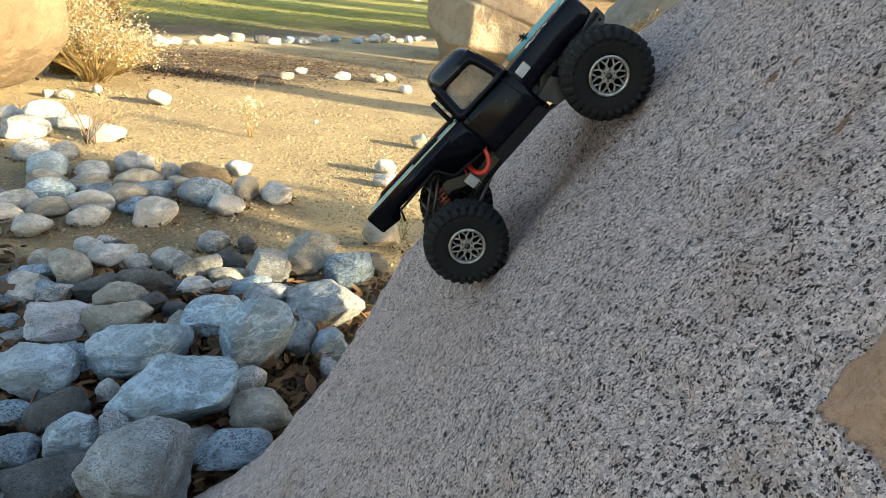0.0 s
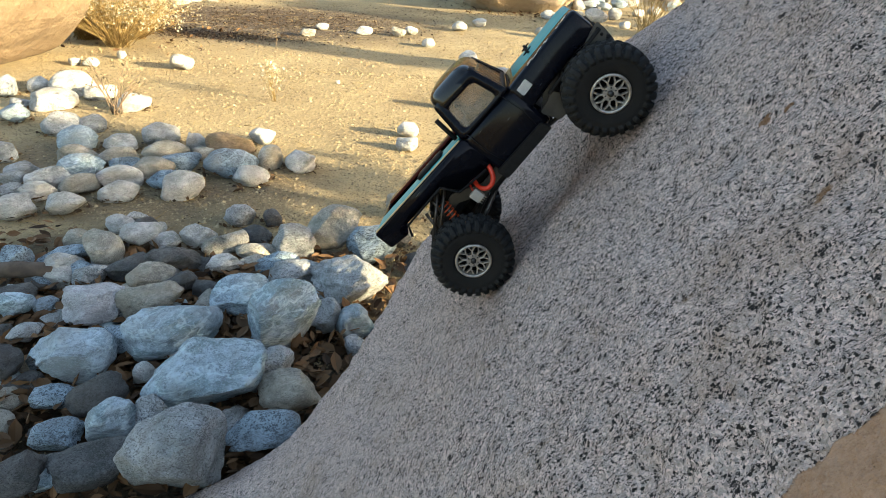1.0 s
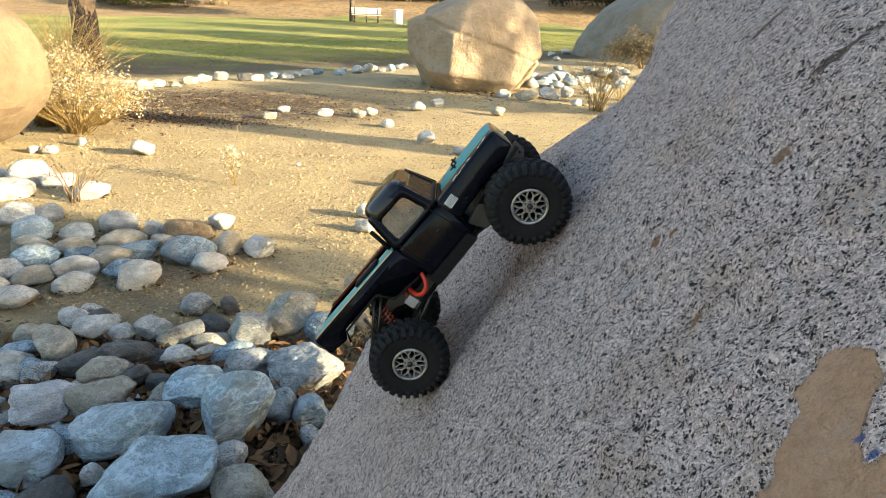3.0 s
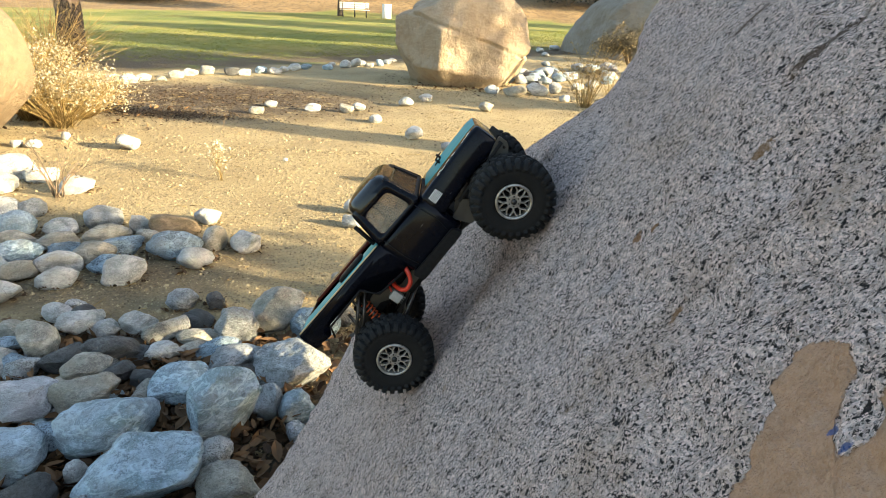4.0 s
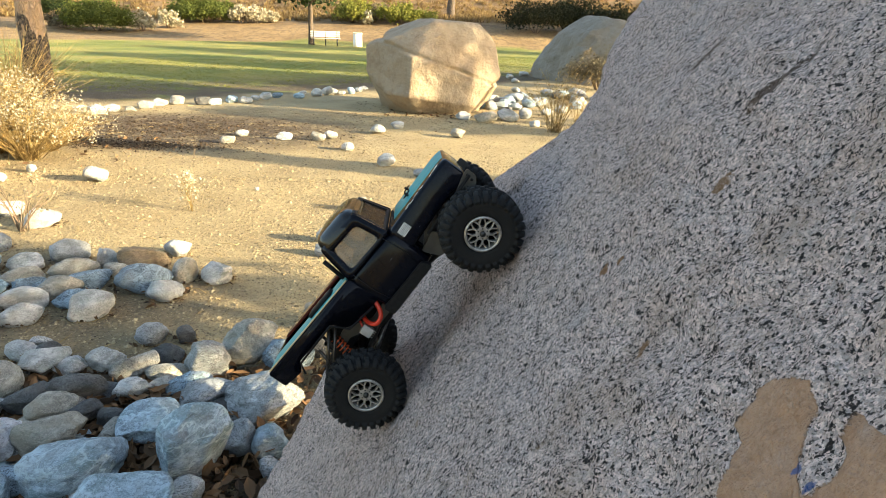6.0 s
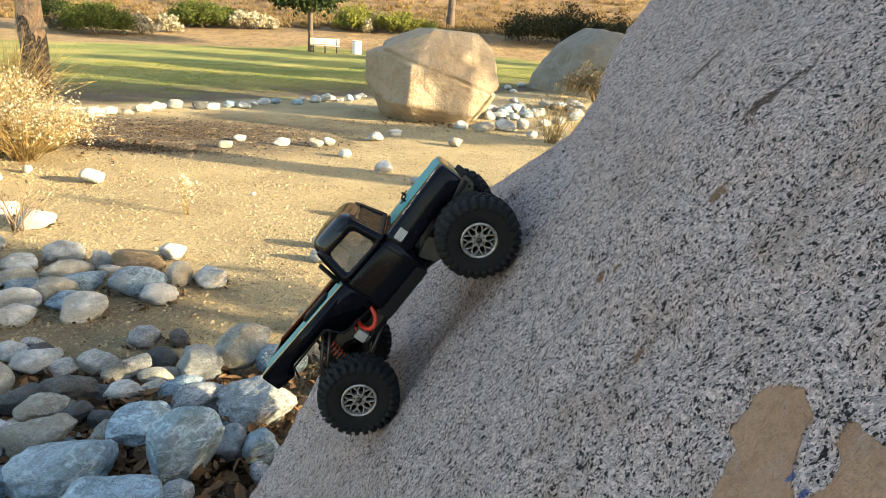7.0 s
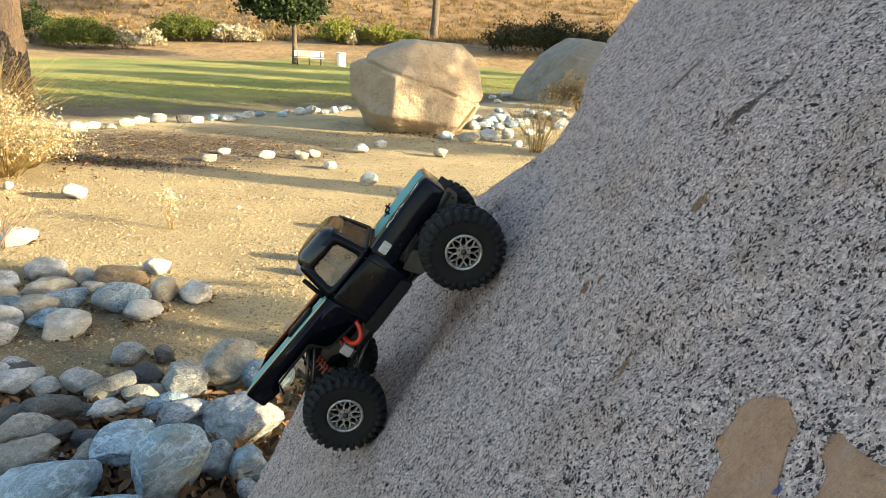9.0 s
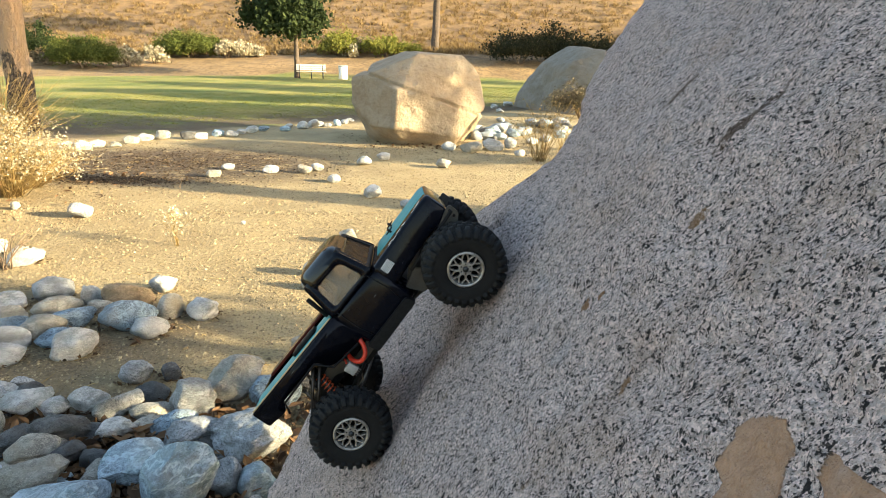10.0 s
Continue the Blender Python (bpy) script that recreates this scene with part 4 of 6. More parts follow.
def rounded(corners, radius, steps=5):
    """The corners of a polygon in the plane, each replaced by a small arc."""
    out, n = [], len(corners)
    for k in range(n):
        p, q, r = (Vector(corners[(k + j) % n]) for j in (-1, 0, 1))
        a, b = q + (p - q).normalized() * radius, q + (r - q).normalized() * radius
        for s in range(steps + 1):
            t = s / steps
            out.append(((1 - t) ** 2 * a + 2 * t * (1 - t) * q + t * t * b))
    return out


def panel_frame(outer, inner, at, depth):
    """A frame between two outlines of equal length; at(u, v) lays them into space, depth is its thickness."""
    bm = bmesh.new()
    loops = []
    for ring in (outer, inner):
        for d in (Vector((0, 0, 0)), depth):
            loops.append([bm.verts.new(at(*p) + d) for p in ring])
    o0, o1, i0, i1 = loops
    n = len(o0)
    for k in range(n):
        j = (k + 1) % n
        for a, b in ((o0, i0), (i0, i1), (i1, o1), (o1, o0)):
            bm.faces.new((a[k], a[j], b[j], b[k]))
    bmesh.ops.recalc_face_normals(bm, faces=bm.faces)
    return bm


def pane(inner, at, depth):
    bm = bmesh.new()
    one = [bm.verts.new(at(*p)) for p in inner]
    two = [bm.verts.new(at(*p) + depth) for p in inner]
    n = len(one)
    for k in range(n):
        bm.faces.new((one[k], one[(k + 1) % n], two[(k + 1) % n], two[k]))
    bm.faces.new(one[::-1])
    bm.faces.new(two)
    bmesh.ops.recalc_face_normals(bm, faces=bm.faces)
    return bm


def lathe(profile, count=48):
    """Turns (radius, y) round the y axis, closed."""
    bm = bmesh.new()
    rows = [[bm.verts.new((r * math.cos(2 * math.pi * k / count), y, r * math.sin(2 * math.pi * k / count))) for r, y in profile] for k in range(count)]
    n = len(profile)
    for k in range(count):
        one, two = rows[k], rows[(k + 1) % count]
        for j in range(n):
            bm.faces.new((one[j], one[(j + 1) % n], two[(j + 1) % n], two[j]))
    bmesh.ops.recalc_face_normals(bm, faces=bm.faces)
    return bm


TYRE_R, TYRE_W, RIM_R = 0.0595, 0.045, 0.0255


def tyre_mesh():
    """One skin: a carcass whose tread rises in staggered shoulder lugs, which wrap on to the sidewalls, and zigzag centre blocks."""
    h = TYRE_W / 2
    outline = [(RIM_R, -h * 0.80), (RIM_R + 0.004, -h * 0.92), (0.040, -h), (0.0475, -h * 0.98), (0.0520, -h * 0.88), (0.0536, -h * 0.62), (0.0544, 0),
               (0.0536, h * 0.62), (0.0520, h * 0.88), (0.0475, h * 0.98), (0.040, h), (RIM_R + 0.004, h * 0.92), (RIM_R, h * 0.80)]
    dense = []
    for (r0, y0), (r1, y1) in zip(outline, outline[1:]):
        steps = max(1, round(math.hypot(r1 - r0, y1 - y0) / 0.0016))
        dense += [(r0 + (r1 - r0) * k / steps, y0 + (y1 - y0) * k / steps) for k in range(steps)]
    dense.append(outline[-1])
    count, lugs = 420, 28
    bm = bmesh.new()
    rows = []
    for k in range(count):
        a = 2 * math.pi * k / count
        row = []
        for r, y in dense:
            u = abs(y) / h
            side = 0.5 if y > 0 else 0.0
            phase = (k * lugs / count + side + 0.10 * u) % 1.0
            ridge = min(smooth_step(0.12, 0.17, phase), 1 - smooth_step(0.70, 0.75, phase))
            shoulder = ridge * smooth_step(0.44, 0.52, u) * smooth_step(0.0445, 0.0480, r)
            mid_phase = (k * lugs / count + side + 0.30 + 0.5 * u) % 1.0
            middle = min(smooth_step(0.10, 0.18, mid_phase), 1 - smooth_step(0.66, 0.74, mid_phase)) * smooth_step(0.02, 0.08, u) * (1 - smooth_step(0.36, 0.42, u))
            rise = 0.0064 * max(shoulder, middle) * smooth_step(0.043, 0.050, r)
            out = smooth_step(0.0470, 0.0535, r)
            row.append(bm.verts.new(((r + rise * out) * math.cos(a), y + math.copysign(0.0042 * shoulder * (1 - out), y), (r + rise * out) * math.sin(a))))
        rows.append(row)
    n = len(dense)
    for k in range(count):
        one, two = rows[k], rows[(k + 1) % count]
        for j in range(n):
            bm.faces.new((one[j], one[(j + 1) % n], two[(j + 1) % n], two[j]))
    bmesh.ops.recalc_face_normals(bm, faces=bm.faces)
    return bm


def rim_mesh():
    """A two-ring rim with forked spokes, open towards -y."""
    h = TYRE_W / 2
    bm = lathe([(RIM_R - 0.0030, -h * 0.93), (RIM_R - 0.0012, -h * 0.97), (RIM_R + 0.0006, -h * 0.93), (RIM_R + 0.0006, h * 0.8), (RIM_R - 0.0016, h * 0.8), (RIM_R - 0.0016, -h * 0.55), (RIM_R - 0.0044, -h * 0.60)], 48)
    add = lathe([(0.0098, -h * 0.80), (0.0098, -h * 0.45), (0.0035, -h * 0.45), (0.0035, -h * 0.80)], 32)
    me = bpy.data.meshes.new("hub")
    add.to_mesh(me)
    add.free()
    bm.from_mesh(me)
    for k in range(9):
        a = 40 * k
        spin = pose(0, 0, 0, 0, a, 0)
        add_box(bm, 0.0085, 0.0155, -h * 0.80, -h * 0.58, -0.0014, 0.0014, 0.0005, spin)
        for side in (-1, 1):
            add_box(bm, 0.0, 0.0112, -h * 0.80, -h * 0.56, -0.0011, 0.0011, 0.0004, spin @ pose(0.0142, 0, 0, 0, side * 36, 0))
    return bm


def add_cylinder(bm, centre, axis, radius, length, sides=12):
    c, a = Vector(centre), Vector(axis).normalized()
    add_tube(bm, [c - a * length / 2, c + a * length / 2], radius, sides)


# the sprung body sits back and nose up over its axles
SQUAT = pose(-0.005, 0, 0.001, -6.5, -0.3, 0)


def truck_pose():
    ahead = Vector((0.157, 0.0205, 0.2415)).normalized()
    right = Vector((0.12, -0.985, 0.02))
    right = (right - ahead * right.dot(ahead)).normalized()
    up = right.cross(ahead)
    mid = Vector((0.1915, 0.947, 0.968)) - right * 0.1145
    m = Matrix((ahead, -right, up)).transposed().to_4x4()
    m.translation = mid
    return m @ SQUAT


def build_truck():
    """x ahead, y to its left, z up from the hubs' height."""
    truck = empty("toy_truck", truck_pose())
    tagged(truck, "glossy black toy pickup crawler with teal stripes climbing granite", "toy truck")
    # wheels
    settle = SQUAT.inverted()
    tyre_me, rim_me = None, None
    for x in (-0.146, 0.146):
        for side in (-1, 1):
            wheel = empty("wheel")
            wheel.parent = truck
            wheel.matrix_local = settle @ pose(x, side * 0.0925, 0, 0, 0, (0 if side < 0 else 180)) @ pose(0, 0, 0, 0, random.uniform(0, 90), 0)
            if x > 0:
                wheel.matrix_local = settle @ pose(x, side * 0.0925, 0, 0, 0, (0 if side < 0 else 180) - 5) @ pose(0, 0, 0, 0, random.uniform(0, 90), 0)
            if tyre_me is None:
                t = part("tyre", tyre_mesh(), RUBBER, wheel, "black knobbly rubber tyre, dusty")
                r = part("rim", rim_mesh(), SILVER, wheel, "silver mesh-spoked rim", smooth=False)
                tyre_me, rim_me = t.data, r.data
            else:
                for name, me, label in (("tyre", tyre_me, "black knobbly rubber tyre, dusty"), ("rim", rim_me, "silver mesh-spoked rim")):
                    o = new(name, me)
                    o.parent = wheel
                    o["label"] = label
            back = lathe([(0.0, -0.004), (RIM_R - 0.002, -0.004), (RIM_R - 0.002, 0.003), (0.0, 0.003)], 24)
            part("brake_disc", back, BLACK_PLASTIC, wheel)
            nut = bmesh.new()
            add_cylinder(nut, (0, -0.0185, 0), (0, 1, 0), 0.0042, 0.005, 6)
            part("wheel_nut", nut, DARK_STEEL, wheel)
            for k in range(6):
                bolt = bmesh.new()
                add_cylinder(bolt, (0.0072 * math.cos(k * math.pi / 3), -0.0182, 0.0072 * math.sin(k * math.pi / 3)), (0, 1, 0), 0.0010, 0.0016, 6)
                part("bolt", bolt, DARK_STEEL, wheel)
    # axles, links and chassis
    for x in (-0.146, 0.146):
        bm = tube([(x, -0.068, 0), (x, 0.068, 0)], 0.0085, 12)
        add_tube(bm, [(x, -0.004, 0), (x, 0.008, 0), (x, 0.020, 0)], [0.010, 0.018, 0.010], 16)
        part("axle", bm, BLACK_PLASTIC, truck).matrix_local = settle
    for side in (-1, 1):
        bm = prism(rounded([(-0.170, 0.050), (-0.100, 0.060), (-0.060, 0.034), (0.070, 0.030), (0.110, 0.052), (0.185, 0.056), (0.185, 0.044), (0.115, 0.040), (0.075, 0.016), (-0.065, 0.018), (-0.105, 0.044), (-0.170, 0.036)], 0.003), side * 0.038, side * 0.042)
        part("chassis_rail", bm, DARK_STEEL, truck, smooth=False)
        for x0, x1 in ((-0.140, -0.045), (0.140, 0.045)):
            part("link", tube([settle @ Vector((x0, side * 0.045, -0.004)), (x1, side * 0.034, 0.014)], 0.0032, 8), GREY_METAL, truck)
        # shock absorbers with coil springs
        for x0, x1, spring in ((-0.138, -0.112, ORANGE_SPRING), (0.138, 0.118, BLACK_PLASTIC)):
            foot, head = settle @ Vector((x0, side * 0.052, 0.010)), Vector((x1, side * 0.046, 0.078))
            shock = part("shock_absorber", tube([foot, head], 0.0042, 10), DARK_STEEL, truck)
            way = (head - foot).normalized()
            a = way.orthogonal().normalized()
            b = way.cross(a)
            coil = [foot + way * (0.016 + 0.046 * k / 90) + (a * math.cos(k * 2 * math.pi / 12) + b * math.sin(k * 2 * math.pi / 12)) * 0.0072 for k in range(91)]
            part("spring", tube(coil, 0.0011, 6), spring, shock, "orange coil spring" if spring == ORANGE_SPRING else "")
        # slotted bracket over the rear axle
        bm = bmesh.new()
        for p, q in (((-0.172, 0.030), (-0.095, 0.075)), ((-0.172, 0.040), (-0.105, 0.080)), ((-0.150, 0.045), (-0.140, 0.075)), ((-0.125, 0.058), (-0.118, 0.082))):
            add_tube(bm, [(p[0], side * 0.062, p[1]), (q[0], side * 0.062, q[1])], 0.0026, 6)
        part("frame_bracket", bm, GREY_METAL, truck)
        # side slider bar
        bm = prism(rounded([(-0.022, 0.036), (0.066, 0.030), (0.070, 0.014), (-0.020, 0.018)], 0.004), side * 0.078, side * 0.094)
        part("side_step", bm, BLACK_PLASTIC, truck, smooth=False)
        # front mount plate
        bm = prism(rounded([(0.090, 0.036), (0.072, 0.034), (0.082, 0.006), (0.098, 0.004), (0.112, 0.024), (0.104, 0.040)], 0.004), side * 0.060, side * 0.063)
        part("mount_plate", bm, DARK_STEEL, truck, smooth=False)
        bm = prism(rounded([(0.165, 0.042), (0.190, 0.048), (0.208, 0.050), (0.207, 0.033), (0.194, 0.024), (0.170, 0.030)], 0.004), side * 0.0665, side * 0.0695)
        plate = part("bumper_mount", bm, DARK_STEEL, truck, "grey bumper plate with bolt holes", smooth=False)
        for hx, hz in ((0.201, 0.044), (0.199, 0.035), (0.187, 0.033)):
            hole_bm = bmesh.new()
            add_cylinder(hole_bm, (hx, side * 0.0697, hz), (0, 1, 0), 0.0022, 0.0012, 10)
            part("bolt_hole", hole_bm, BLACK_PLASTIC, plate)
    for side in (-1, 1):
        part("wing_bar", box(0.100, 0.203, side * 0.0735 - 0.0025, side * 0.0735 + 0.0025, 0.040, 0.0445, bevel=0.001), BLACK_PLASTIC, truck, "black bar under the wing edge")
    part("skid_plate", box(-0.065, 0.075, -0.040, 0.040, 0.010, 0.018, bevel=0.002), BLACK_PLASTIC, truck)
    part("motor", tube([(0.02, 0, 0.036), (0.085, 0, 0.036)], 0.019, 16), DARK_STEEL, truck)
    part("battery", box(-0.145, -0.035, -0.028, 0.028, 0.030, 0.070, bevel=0.004), BLACK_PLASTIC, truck)
    part("drive_shaft", tube([settle @ Vector((-0.14, 0, 0.0)), (-0.03, 0, 0.022)], 0.004, 8), DARK_STEEL, truck)
    # hood and front wings
    hood = part("hood", lengthwise([(0.2020, 0.050, 0.056, 0.078), (0.2012, 0.060, 0.050, 0.0825), (0.1975, 0.0665, 0.043, 0.0855), (0.187, 0.0695, 0.041, 0.0875), (0.150, 0.0725, 0.046, 0.0892),
                                   (0.118, 0.0755, 0.046, 0.0907), (0.096, 0.0790, 0.047, 0.0918), (0.078, 0.0820, 0.047, 0.0925), (0.070, 0.083, 0.047, 0.0925)], 8), NAVY, truck, "navy-black hood with rounded wings")
    bm = loft([[(x, y, top + 0.0012 - 0.004 * (abs(y) / w) ** 4) for y in np.linspace(-w, w, 9)] + [(x, y, top - 0.006) for y in np.linspace(w, -w, 9)]
               for x, w, top in ((0.1990, 0.058, 0.0852), (0.187, 0.0635, 0.0878), (0.150, 0.066, 0.0896), (0.118, 0.068, 0.0911), (0.088, 0.069, 0.0924))])
    part("hood_panel", bm, TEAL, hood, "teal hood top with worn edges")
    for y in (-0.030, 0.022):
        pin = bmesh.new()
        add_cylinder(pin, (0.124, y, 0.0935), (0, 0, 1), 0.0018, 0.012, 8)
        loop = [(0.124 + 0.007 * math.cos(a), y + 0.003 * math.sin(a), 0.0955) for a in np.linspace(0, 2 * math.pi, 13)]
        add_tube(pin, loop, 0.0009, 6)
        part("body_clip", pin, BLACK_PLASTIC, hood)
    # pale scuffs along the wing edge
    rng = random.Random(4)
    for k in range(14):
        x = rng.uniform(0.108, 0.188)
        y, z = -0.0745 + 0.045 * (x - 0.106) + rng.uniform(-0.0002, 0.0014), 0.0893 - 0.025 * (x - 0.106) + rng.uniform(-0.0016, 0.0004)
        part("scuff", box(x, x + rng.uniform(0.002, 0.010), y - 0.0003, y + 0.0004, z - 0.0003, z + 0.0003), WHITE_INK, hood)
    # flag decal: plain stripes and a dark corner
    decal = part("decal", prism([(0.079, 0.068), (0.098, 0.068), (0.098, 0.081), (0.079, 0.081)], -0.0812, -0.0770), NAVY, hood, "small striped decal", smooth=False)
    for k in range(6):
        z = 0.0685 + 0.0022 * k
        part("stripe", box(0.0795, 0.0975, -0.0817, -0.0811, z, z + 0.0012), WHITE_INK, decal, smooth=False)
    # cab: lower box, window frames, roof
    cab = part("cab", lengthwise([(-0.0200, 0.080, 0.028, 0.096), (-0.0185, 0.0845, 0.024, 0.1005), (-0.010, 0.0865, 0.020, 0.1010), (0.030, 0.0870, 0.018, 0.0980), (0.066, 0.0850, 0.017, 0.0945), (0.074, 0.0835, 0.017, 0.0925)], 7), NAVY, truck, "navy-black cab with scratched paint")
    outer = rounded([(0.074, 0.091), (0.064, 0.147), (-0.008, 0.156), (-0.018, 0.098)], 0.006)
    inner = rounded([(0.059, 0.0970), (0.053, 0.1345), (0.003, 0.1405), (-0.003, 0.1035)], 0.0085)
    for side in (-1, 1):
        flank = lambda u, v, s=side: Vector((u, s * (0.0855 - 0.30 * (v - 0.091)), v))
        frame_ob = part("side_frame", panel_frame(outer, inner, flank, Vector((0, -side * 0.005, 0))), NAVY, cab)
        part("side_window", pane(inner, lambda u, v, f=flank, s=side: f(u, v) + Vector((0, -s * 0.002, 0)), Vector((0, -side * 0.0008, 0))), SMOKE, frame_ob, "smoky see-through side window", smooth=False)
    across = [(-0.080, 0.0), (0.080, 0.0), (0.064, 1.0), (-0.064, 1.0)]
    hole = [(-0.066, 0.12), (0.066, 0.12), (0.054, 0.86), (-0.054, 0.86)]
    for (x0, z0), (x1, z1), name in (((0.0725, 0.0925), (0.0640, 0.148), "windscreen"), ((-0.018, 0.099), (-0.008, 0.155), "rear_window")):
        lay = lambda u, v, a=(x0, z0), b=(x1, z1): Vector((a[0] + (b[0] - a[0]) * v, u, a[1] + (b[1] - a[1]) * v))
        deep = Vector((-0.004 if x0 > 0 else 0.004, 0, 0))
        frame_ob = part("window_frame", panel_frame(rounded(across, 0.004), rounded(hole, 0.007), lay, deep), BLACK_PLASTIC, cab)
        part(name, pane(rounded(hole, 0.007), lambda u, v, f=lay, d=deep: f(u, v) + d * 0.4, deep * 0.2), DARK_PANE if name == "windscreen" else SMOKE, frame_ob, "dark tinted windscreen" if name == "windscreen" else "smoky clear pane", smooth=False)
    roof_rings = []
    for k, (x0, x1, w, z) in enumerate(((-0.0100, 0.0655, 0.0715, -0.0130), (-0.0096, 0.0652, 0.0696, -0.0060), (-0.0090, 0.0645, 0.0674, 0.0), (-0.0078, 0.0635, 0.0650, 0.0045), (-0.0050, 0.0605, 0.0610, 0.0090), (0.0, 0.0550, 0.0545, 0.0124), (0.008, 0.046, 0.043, 0.0147), (0.020, 0.034, 0.022, 0.0158))):
        roof_rings.append([((x0 + x1) / 2 + a, b, 0.1562 + z - 0.133 * ((x0 + x1) / 2 + a)) for a, b in squircle((x1 - x0) / 2, w, 6)])
    part("roof", loft(roof_rings), ROOF_PAINT, cab, "glossy dark domed roof")
    # door seam and handle
    part("door_seam", tube([(0.062, -0.0868, 0.092), (0.064, -0.0872, 0.055), (0.058, -0.0870, 0.024)], 0.0006, 6), BLACK_PLASTIC, cab)
    part("door_seam", tube([(-0.006, -0.0870, 0.098), (-0.008, -0.0872, 0.060), (-0.004, -0.0868, 0.026)], 0.0006, 6), BLACK_PLASTIC, cab)
    # roll bar behind the cab
    for side in (-1, 1):
        part("roll_bar", tube([(-0.026, side * 0.058, 0.104), (-0.022, side * 0.055, 0.142)], 0.0035, 8), BLACK_PLASTIC, truck)
    # bed: side walls with wheel openings, tailgate, deck with stripes
    bed = part("bed", box(-0.200, -0.022, -0.080, 0.080, 0.072, 0.078, m=pose(0, 0, 0.0, 0, 6.4, 0)), BLACK_PLASTIC, truck, "black flat bed", smooth=False)
    wall = rounded([(-0.204, 0.1183), (-0.016, 0.1005), (-0.014, 0.049), (-0.028, 0.050), (-0.076, 0.060), (-0.088, 0.086), (-0.160, 0.092), (-0.174, 0.080), (-0.206, 0.088)], 0.004)
    for side in (-1, 1):
        part("bed_wall", prism(wall, side * 0.0800, side * 0.0855, 0.0012), NAVY, bed)
        arch = [(-0.172, 0.074), (-0.162, 0.0885), (-0.089, 0.0845), (-0.078, 0.0585), (-0.030, 0.0490)]
        part("arch_trim", tube([(x, side * 0.0862, z) for x, z in arch], 0.0018, 8), BLACK_PLASTIC, bed)
    part("tailgate", prism([(-0.204, 0.1183), (-0.199, 0.117), (-0.201, 0.086), (-0.206, 0.086)], -0.080, 0.080, 0.001), NAVY, bed)
    slope = pose(0, 0, 0.0985, 0, 5.4, 0)
    part("bed_edge", box(-0.201, -0.020, -0.0850, -0.0795, 0.0008, 0.0026, bevel=0.0006, m=slope), CREAM, bed, "worn cream edge stripe")
    part("bed_stripe", box(-0.201, -0.022, -0.0790, -0.0200, -0.0030, 0.0018, bevel=0.0006, m=slope), TEAL, bed, "teal bed stripe")
    part("bed_stripe", box(-0.201, -0.022, 0.0560, 0.0850, -0.0030, 0.0020, bevel=0.0006, m=slope), MAROON, bed, "dark maroon bed stripe")
    latch = part("latch", box(-0.108, -0.058, -0.0560, -0.0330, 0.001, 0.0075, bevel=0.002, m=slope), BLACK_PLASTIC, bed, "black slotted latch plate")
    for k in range(3):
        part("slot", box(-0.102 + 0.014 * k, -0.092 + 0.014 * k, -0.0490, -0.0400, 0.0070, 0.0082, m=slope), DARK_STEEL, latch)
    # battery lead and its plug
    part("wire", tube(eased([(-0.022, -0.050, 0.066), (-0.022, -0.078, 0.054), (-0.032, -0.084, 0.032), (-0.050, -0.084, 0.028), (-0.060, -0.074, 0.040), (-0.056, -0.056, 0.056)]), 0.0034, 10), RED_WIRE, truck, "thick red battery wire")
    part("wire", tube([(-0.056, -0.050, 0.060), (-0.066, -0.066, 0.050), (-0.068, -0.074, 0.044)], 0.0014, 8), RED_WIRE, truck, "thin red wire")
    plug = part("plug", box(-0.0775, -0.0625, -0.0790, -0.0690, 0.026, 0.043, bevel=0.001), CONNECTOR, truck, "grey balance plug")
    for k in range(4):
        part("pin", box(-0.0760 + 0.0035 * k, -0.0745 + 0.0035 * k, -0.0750, -0.0735, 0.0215, 0.0262), SILVER, plug)
    return truck


build_truck()


# ---- plants ----
def leaf_material(name, dark, pale, rough=0.85, through=0.25):
    s = Shader(name, rough)
    rnd = s.node("NewGeometry", 8)
    s.colour(s.mix(rnd, dark, pale))
    s.set(s.out.inputs["Specular IOR Level"], 0.2)
    trans = s.tree.nodes.new("ShaderNodeBsdfTranslucent")
    s.set(trans.inputs[0], s.mix(rnd, tuple(c * 1.1 for c in dark), tuple(c * 1.2 for c in pale)))
    both = s.tree.nodes.new("ShaderNodeMixShader")
    s.set(both.inputs[0], through)
    s.tree.links.new(s.out.outputs[0], both.inputs[1])
    s.tree.links.new(trans.outputs[0], both.inputs[2])
    s.tree.links.new(both.outputs[0], s.tree.nodes["Material Output"].inputs[0])
    return s.mat


LEAF_GREEN = leaf_material("hedge_leaves", (0.042, 0.060, 0.014), (0.135, 0.155, 0.034))
LEAF_DARK = leaf_material("dark_leaves", (0.012, 0.022, 0.008), (0.042, 0.060, 0.018))
# for the bank shrubs whose shade is put into the leaf colour
LEAF_SHADY = leaf_material("shaded_dark_leaves", (0.014, 0.018, 0.009), (0.045, 0.045, 0.022))
LEAF_YELLOW = leaf_material("yellow_green_leaves", (0.10, 0.11, 0.02), (0.24, 0.24, 0.05))
LEAF_PALE = leaf_material("pale_flower_heads", (0.19, 0.155, 0.085), (0.50, 0.45, 0.33), 0.8)
LEAF_STRAW = leaf_material("straw_stems", (0.18, 0.118, 0.045), (0.43, 0.31, 0.135), 0.8)
LEAF_BRUSH = leaf_material("dry_brush_leaves", (0.085, 0.07, 0.045), (0.21, 0.175, 0.115), 0.8)
